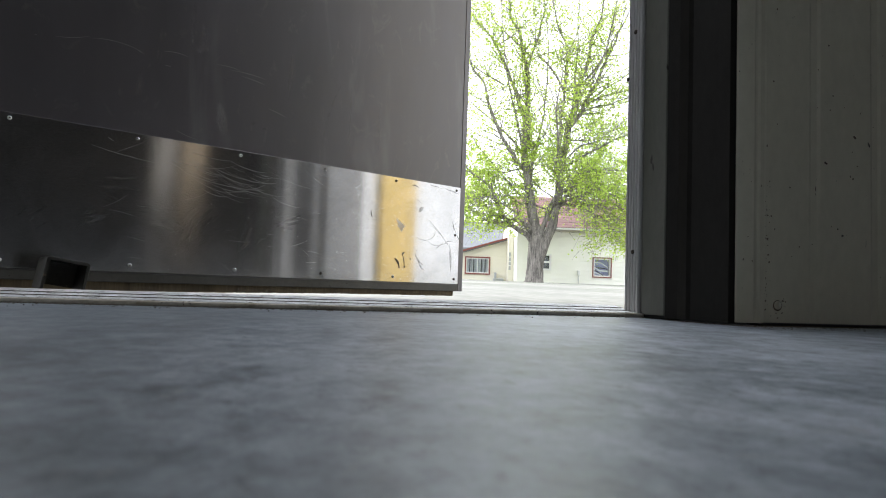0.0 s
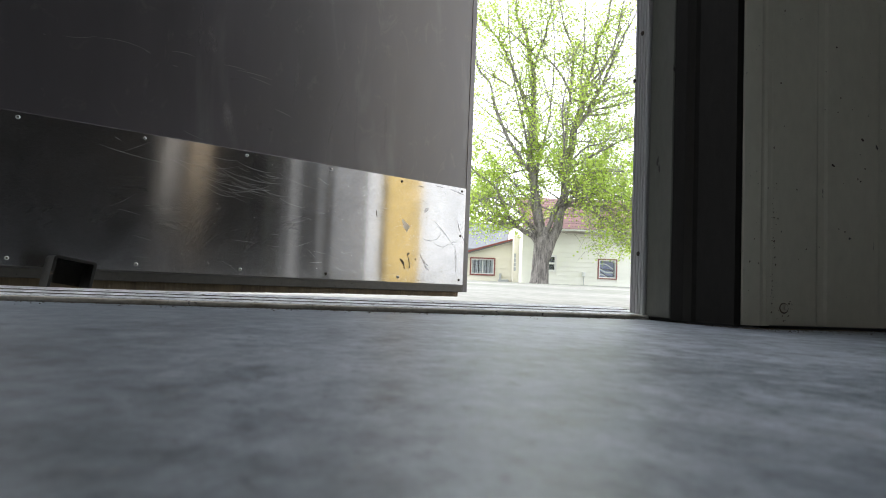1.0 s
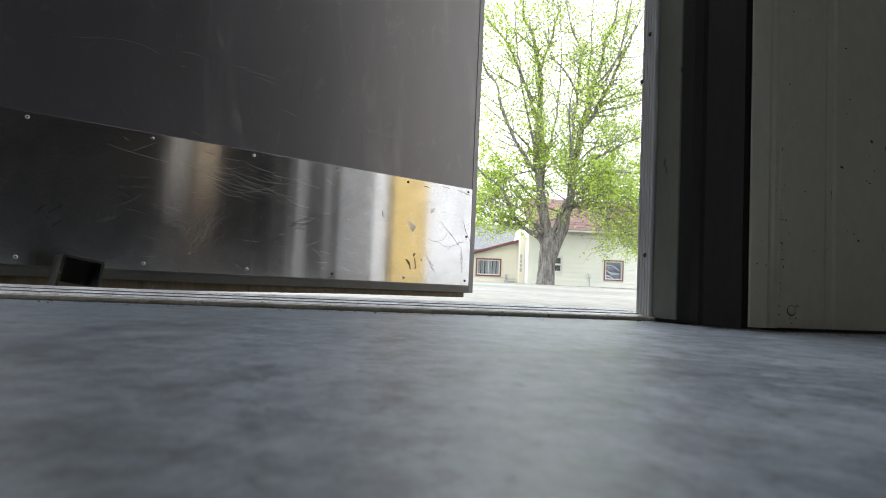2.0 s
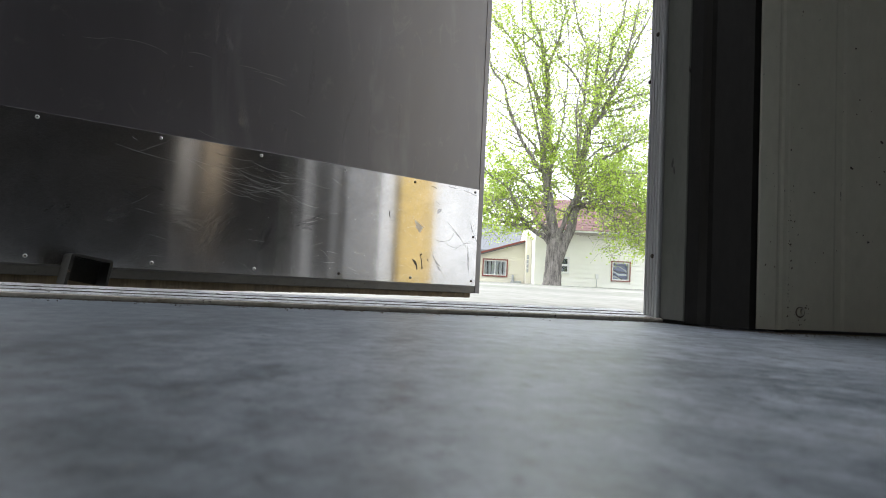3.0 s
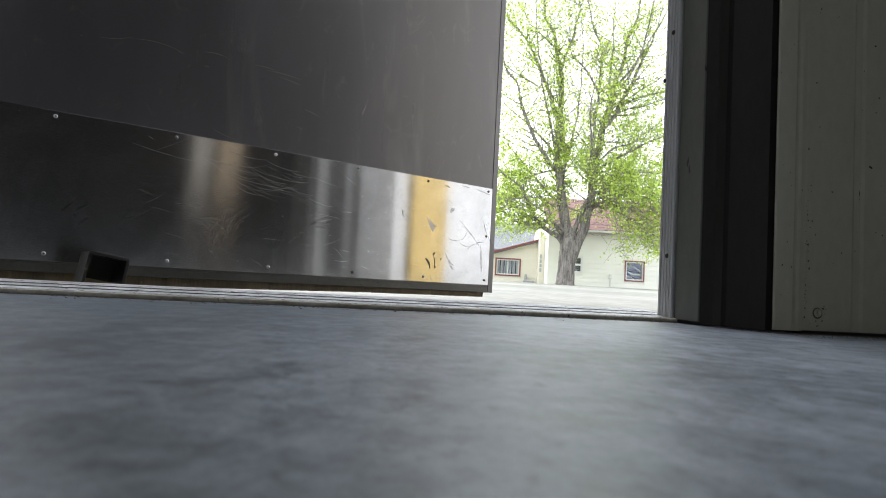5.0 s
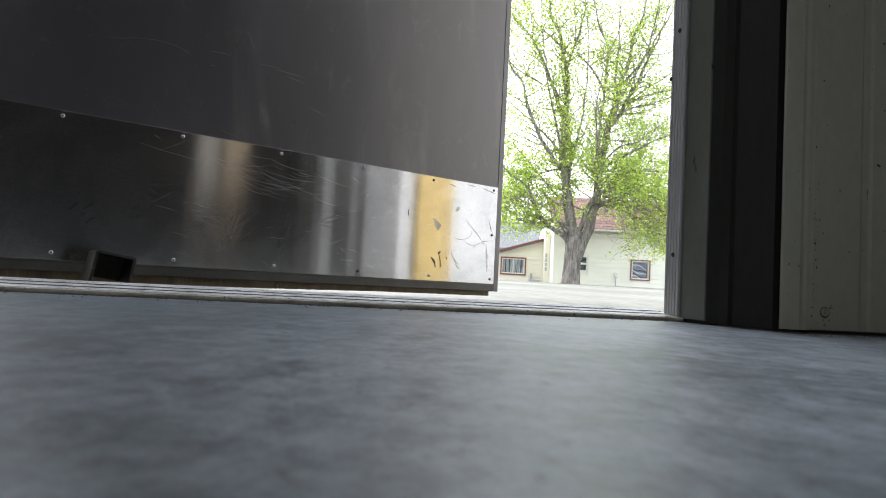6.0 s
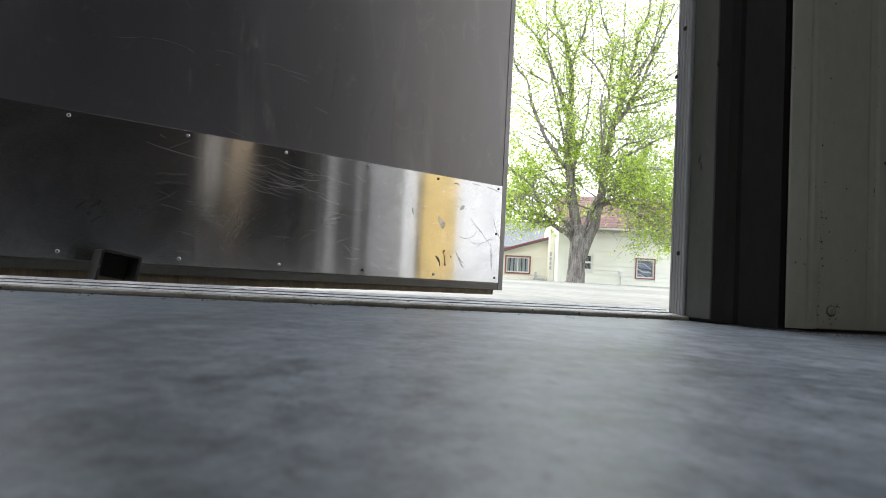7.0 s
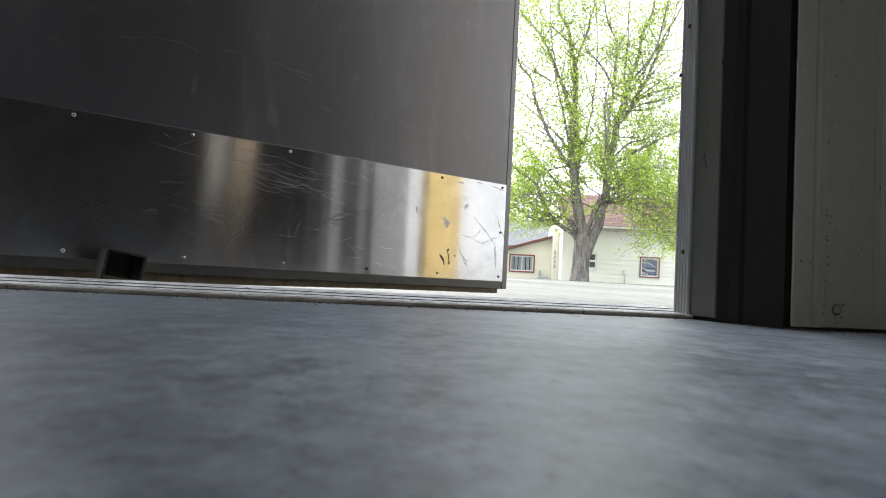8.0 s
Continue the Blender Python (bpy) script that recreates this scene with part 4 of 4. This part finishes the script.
part("roof", extruded([(45.5, 2.8), (49, 5.0), (52.5, 2.8), (52.5, 2.6), (49, 4.8), (45.5, 2.6)], "x", -2.6, 6.0), GREY_ROOF, far_house)


# ---- the maple in the yard ----
tree_at = out(3.45, 24.0, 0.27)
tree = thing("maple_tree", pose(*tree_at, 0, 0, TURN), "tall maple with grey bark and fresh yellow-green leaves", "tree")
rng = random.Random(7)


def smooth_path(pts, n=5):
    """Catmull-Rom points through (x, y, z) corners."""
    p = [Vector(q) for q in pts]
    p = [p[0] * 2 - p[1]] + p + [p[-1] * 2 - p[-2]]
    res = []
    for i in range(1, len(p) - 2):
        for k in range(n):
            t = k / n
            a, b, c, d = p[i - 1:i + 3]
            res.append(0.5 * (2 * b + (c - a) * t + (2 * a - 5 * b + 4 * c - d) * t * t + (3 * b - a - 3 * c + d) * t ** 3))
    res.append(p[-2])
    return res


# limbs as corners (across, deep, up) with the radius at foot and tip
BOUGHS = [
    ([(0.0, 0, 1.5), (-0.03, 0, 2.1), (-0.14, 0, 2.6), (-0.28, 0.1, 3.43), (-0.43, 0.1, 4.4), (-0.49, 0.1, 5.35), (-0.48, 0.1, 6.14), (-0.45, 0.2, 6.96), (-0.49, 0.2, 8.17), (-0.64, 0.2, 8.96), (-0.91, 0.2, 9.78), (-1.14, 0.2, 10.55), (-1.4, 0.3, 12.2)], 0.22, 0.02),
    ([(-0.49, 0.1, 6.03), (-0.79, 0.0, 6.94), (-1.11, -0.1, 7.75), (-1.58, -0.2, 8.77), (-2.0, -0.3, 9.4), (-2.6, -0.4, 10.05), (-3.1, -0.4, 10.8)], 0.085, 0.012),
    ([(-0.49, 0.2, 8.17), (-0.25, 0.1, 9.06), (0.03, 0.0, 10.15), (0.15, 0.0, 10.96), (0.21, 0.0, 12.2)], 0.06, 0.012),
    ([(-0.41, 0.1, 4.2), (-0.93, -0.2, 4.75), (-1.7, -0.4, 6.02), (-2.15, -0.5, 7.28), (-2.64, -0.6, 8.08), (-3.1, -0.7, 9.2)], 0.085, 0.015),
    ([(0.16, -0.02, 1.0), (0.34, -0.03, 1.5), (0.60, 0, 2.17), (0.78, 0, 2.94), (0.86, 0.1, 3.59), (0.97, 0.1, 4.61), (1.21, 0.2, 5.82), (1.44, 0.2, 7.03), (1.69, 0.3, 8.08), (1.9, 0.3, 8.81), (2.1, 0.3, 9.8), (2.45, 0.3, 10.88), (2.6, 0.4, 12.4)], 0.21, 0.02),
    ([(1.32, 0.2, 6.1), (1.81, 0.3, 6.89), (2.17, 0.4, 7.7), (2.69, 0.5, 8.84), (3.13, 0.6, 9.93), (3.45, 0.6, 11.2)], 0.10, 0.015),
    ([(0.15, 0.05, 1.9), (0.45, -0.05, 2.7), (0.74, -0.2, 3.37), (0.80, -0.3, 4.21), (0.75, -0.4, 6.19), (0.86, -0.4, 7.16), (0.42, -0.5, 8.03), (-0.15, -0.5, 8.67), (-0.3, -0.6, 9.6)], 0.10, 0.012),
    ([(0.86, -0.4, 7.16), (0.96, -0.5, 8.62), (0.68, -0.5, 9.5), (0.42, -0.6, 10.32), (0.26, -0.6, 11.4)], 0.06, 0.012),
    ([(-0.05, 0, 1.35), (-0.40, -0.1, 1.75), (-0.78, -0.2, 2.0), (-1.11, -0.3, 2.26), (-1.41, -0.4, 2.77), (-1.8, -0.6, 3.36), (-2.3, -0.8, 3.8), (-3.1, -1.0, 4.5)], 0.11, 0.012),
    ([(-1.08, -0.3, 2.26), (-1.58, -0.1, 2.2), (-1.86, 0.1, 2.27), (-2.3, 0.3, 2.57), (-2.9, 0.5, 2.8)], 0.05, 0.01),
    ([(-0.1, 0.0, 2.0), (-0.45, 0.2, 2.3), (-0.73, 0.3, 2.38), (-1.08, 0.5, 2.46), (-1.8, 0.8, 2.9), (-2.7, 1.2, 3.4)], 0.07, 0.01),
    ([(0.82, 0.0, 3.0), (1.53, -0.3, 2.85), (2.37, -0.6, 3.0), (3.12, -0.8, 2.83), (4.0, -1.0, 2.5)], 0.05, 0.01),
    ([(1.0, 0.0, 3.3), (1.5, -0.4, 3.1), (1.96, -0.7, 2.67), (2.4, -0.9, 2.1), (2.8, -1.0, 1.6)], 0.035, 0.006),
    ([(1.5, -0.3, 2.9), (2.3, -0.2, 2.6), (2.9, -0.1, 2.1), (3.4, 0.0, 1.6)], 0.03, 0.006),
    ([(-1.4, -0.4, 2.8), (-1.9, -0.2, 2.9), (-2.4, 0.0, 2.6), (-2.8, 0.2, 2.1)], 0.03, 0.006),
    ([(0.95, 0.1, 4.4), (1.45, -0.2, 5.13), (2.29, -0.4, 5.49), (3.43, -0.6, 6.41), (4.3, -0.8, 6.8)], 0.042, 0.008),
    ([(1.75, 0.3, 6.8), (2.45, 0.0, 7.21), (3.5, -0.2, 7.51), (4.4, -0.4, 7.7)], 0.032, 0.008),
    ([(0.95, 0.1, 4.3), (1.7, 0.4, 4.6), (2.6, 0.8, 4.9), (3.6, 1.0, 5.0)], 0.04, 0.008),
    ([(1.0, 0.0, 4.0), (1.8, -0.8, 4.2), (2.7, -1.4, 4.1), (3.6, -1.8, 3.8)], 0.04, 0.008),
    ([(1.2, 0.2, 5.6), (2.0, 0.9, 5.7), (2.9, 1.4, 5.9), (3.8, 1.8, 5.8)], 0.04, 0.008),
    ([(0.9, 0.1, 3.8), (1.5, 1.0, 3.9), (2.3, 1.8, 4.0), (3.2, 2.4, 3.9)], 0.04, 0.008),
    ([(-0.43, 0.1, 4.4), (-1.2, 0.7, 4.3), (-2.1, 1.2, 4.4), (-3.0, 1.6, 4.6)], 0.04, 0.008),
    ([(0.62, 0.1, 3.0), (1.5, -0.3, 3.4), (2.4, -0.6, 3.3), (3.3, -0.8, 3.4), (4.2, -1.0, 3.1)], 0.045, 0.01),
    ([(0.85, 0.2, 4.3), (1.9, -0.5, 4.9), (3.1, -1.0, 5.5), (4.3, -1.4, 5.9)], 0.06, 0.01),
    ([(1.05, 0.3, 6.2), (2.2, 0.0, 6.8), (3.4, -0.2, 7.1), (4.4, -0.4, 7.3)], 0.04, 0.008),
    ([(-0.30, 0.1, 3.4), (-0.1, 1.0, 4.6), (0.0, 1.9, 5.9), (-0.2, 2.6, 7.6), (-0.3, 3.0, 9.6)], 0.07, 0.012),
    ([(0.75, 0.1, 3.4), (0.6, -0.9, 4.2), (0.4, -1.8, 5.2), (0.3, -2.7, 6.2), (0.4, -3.2, 7.6)], 0.055, 0.01),
    ([(-0.42, 0.2, 4.8), (-1.2, 0.8, 5.9), (-2.2, 1.4, 6.9), (-3.0, 1.8, 8.2)], 0.055, 0.01),
    ([(-0.28, 0.1, 3.0), (-1.1, 0.2, 3.9), (-2.0, 0.3, 4.9), (-2.9, 0.5, 6.2)], 0.055, 0.01),
    ([(0.9, 0.2, 4.9), (1.4, 1.2, 6.2), (1.9, 2.0, 8.0), (2.2, 2.5, 10.0)], 0.06, 0.01),
    ([(1.6, 0.5, 7.7), (2.6, 0.2, 9.0), (3.4, 0.0, 10.6), (4.0, -0.1, 12.0)], 0.05, 0.01),
    ([(2.0, 0.9, 7.3), (3.2, 0.4, 8.0), (4.4, 0.2, 8.8)], 0.04, 0.01),
    ([(-1.35, -0.6, 7.3), (-2.4, -0.4, 8.0), (-3.4, -0.2, 9.2)], 0.04, 0.01),
    ([(-0.75, 0.3, 9.2), (-1.7, 0.6, 10.2), (-2.4, 0.8, 11.6)], 0.035, 0.01),
    ([(0.70, 0.1, 3.3), (1.6, -1.0, 3.5), (2.6, -1.6, 3.2), (3.6, -2.0, 2.7), (4.4, -2.2, 2.1)], 0.04, 0.01),
    ([(0.55, 0.1, 2.7), (1.4, -0.6, 3.2), (2.4, -1.2, 3.0), (3.2, -1.6, 2.4), (3.7, -1.8, 1.9)], 0.04, 0.008),
    ([(0.6, 0.1, 2.9), (1.2, -1.0, 3.1), (1.9, -1.7, 2.7), (2.5, -2.1, 2.1)], 0.035, 0.008),
    ([(-0.15, 0, 1.7), (-0.9, -0.6, 2.6), (-1.8, -1.0, 3.0), (-2.8, -1.3, 2.9)], 0.06, 0.01),
    ([(-0.3, 0.1, 4.0), (0.1, -0.3, 6.0), (0.25, -0.5, 8.5), (0.1, -0.6, 11.0)], 0.05, 0.01),
    ([(1.0, 0.25, 5.2), (1.3, -0.3, 7.5), (1.35, -0.5, 10.0), (1.4, -0.5, 12.5)], 0.05, 0.01),
    ([(-0.4, 0.15, 4.6), (-1.0, -0.5, 6.6), (-1.5, -0.8, 9.0), (-1.7, -0.9, 12.0)], 0.05, 0.01),
    ([(1.3, 0.4, 6.6), (2.3, -0.4, 8.6), (2.7, -0.7, 10.5), (2.9, -0.8, 12.5)], 0.05, 0.01),
    ([(0.6, 0.1, 3.0), (1.6, 0.8, 3.9), (2.7, 1.3, 4.4), (3.7, 1.7, 4.7)], 0.05, 0.01),
]
tv, tf = [], []
trunk_pts = smooth_path([(-0.02, 0, -0.15), (0.0, 0, 0.1), (0.02, 0, 0.5), (0.05, 0, 1.1), (0.10, 0, 1.7), (0.13, 0, 2.15)], 4)
trunk_r = [0.37 if p.z < 0.0 else 0.295 + 0.035 * math.exp(-p.z / 0.2) + (0.05 * max(0, min(p.z, 1.6) - 1.0)) - 0.45 * max(0, p.z - 1.65) for p in trunk_pts]
add_tube(tv, tf, trunk_pts, trunk_r, 18)
for i in range(18 * len(trunk_pts)):
    v = tv[i]
    a = math.atan2(v.y, v.x - 0.05)
    v.x += 0.03 * math.sin(a * 5 + v.z) * (1.0 if v.z > 0.4 else 2.0)
    v.y += 0.03 * math.cos(a * 4 - v.z)
me = bpy.data.meshes.new("trunk")
me.from_pydata(tv, [], tf)
me.materials.append(BARK)
me.shade_smooth()
trunk = new("trunk", me)
trunk.parent = tree

leaf_spots = []
twv, twf = [], []
for corners, r0, r1 in BOUGHS:
    pts = smooth_path(corners, 6)
    pts = [p + Vector((noise.noise(p * 1.3), noise.noise(p * 1.3 + Vector((9, 0, 0))), noise.noise(p * 1.3 + Vector((0, 9, 0))))) * 0.10 for p in pts]
    n = len(pts)
    lv, lf = [], []
    add_tube(lv, lf, pts, [r0 + (r1 - r0) * (i / (n - 1)) ** 1.1 for i in range(n)], 8)
    me = bpy.data.meshes.new("limb")
    me.from_pydata(lv, [], lf)
    me.materials.append(BARK)
    me.shade_smooth()
    ob = new("limb", me)
    ob.parent = tree
    # side branches and their twigs
    for i in range(3, n):
        f = i / (n - 1)
        for _ in range(2 if f < 0.9 else 3):
            if rng.random() > 0.60 or (pts[i].z < 2.6 and abs(pts[i].x - 0.15) < 0.8):
                continue
            along = (pts[i] - pts[i - 1]).normalized()
            side = Vector((rng.gauss(0, 1), rng.gauss(0, 1), rng.gauss(0.1, 0.5)))
            d = (along * 0.55 + side.normalized() * 0.9).normalized()
            length = rng.uniform(0.8, 2.4) * (1.1 - 0.45 * f)
            p = pts[i].copy()
            q = [p.copy()]
            steps = 6
            for s in range(steps):
                d = (d + Vector((rng.gauss(0, 0.16), rng.gauss(0, 0.16), rng.gauss(0.05, 0.14)))).normalized()
                p = p + d * length / steps
                q.append(p.copy())
            if p.z < (1.15 if p.x > 1.0 else 1.75):
                continue
            rr = min(0.03, 0.35 * (r0 + (r1 - r0) * f)) + 0.006
            add_tube(twv, twf, q, [rr + (0.004 - rr) * k / steps for k in range(steps + 1)], 5)
            for s in range(2, steps + 1):
                leaf_spots.append((q[s], 0.12))
                if rng.random() < 0.85:
                    e = (d + Vector((rng.gauss(0, 0.8), rng.gauss(0, 0.8), rng.gauss(0.1, 0.6)))).normalized()
                    tl = rng.uniform(0.25, 0.8)
                    tq = [q[s], q[s] + e * tl * 0.5, q[s] + e * tl + Vector((0, 0, -0.04))]
                    add_tube(twv, twf, tq, [0.007, 0.005, 0.003], 4)
                    leaf_spots += [(tq[1], 0.10), (tq[2], 0.14)]
me = bpy.data.meshes.new("twigs")
me.from_pydata(twv, [], twf)
me.materials.append(TWIG)
tw = new("twig_mass", me)
tw.parent = tree
tagged(tw, kind="stuff")

cv, cf = [], []
for c, spread in leaf_spots:
    high = c.z >= 5.4
    keep = (0.42 if c.x > 0 else 0.6) if c.z < 2.2 else ((0.46 if c.x > 0 else 0.80) if c.z < 3.2 else (0.90 if c.z < 6.8 else (0.74 if c.x < -0.9 else 0.56)))
    keep *= max(0.12, min(1.35, 0.8 + 1.5 * noise.noise(c * 1.15)))
    if rng.random() > keep or c.z < (1.0 if c.x > 1.0 else 1.5) or (abs(c.x - 0.2) < 0.9 and c.z < 3.6 and c.y < 0.6 and (c.z < 2.5 or rng.random() < 0.35)):
        continue
    for _ in range(rng.randint(4, 13)):
        p = c + Vector((rng.gauss(0, spread), rng.gauss(0, spread), rng.gauss(-0.02, spread))) * (1.5 if high else 1.2)
        s = rng.uniform(0.024, 0.054) if high else rng.uniform(0.026, 0.062)
        d = Vector((rng.gauss(0, 1), rng.gauss(0, 1), rng.gauss(-0.3, 0.6))).normalized()
        w = d.cross(Vector((rng.gauss(0, 1), rng.gauss(0, 1), rng.gauss(0, 1)))).normalized()
        nrm = d.cross(w)
        b = len(cv)
        cv += [p - d * s, p + w * s * 0.75 + nrm * s * 0.2, p + d * s, p - w * s * 0.75 + nrm * s * 0.2]
        cf += [(b, b + 1, b + 2), (b, b + 2, b + 3)]
me = bpy.data.meshes.new("crown")
me.from_pydata(cv, [], cf)
me.materials.append(LEAF)
crown = new("crown", me)
crown.parent = tree
tagged(crown, "sparse yellow-green spring leaves", kind="stuff")
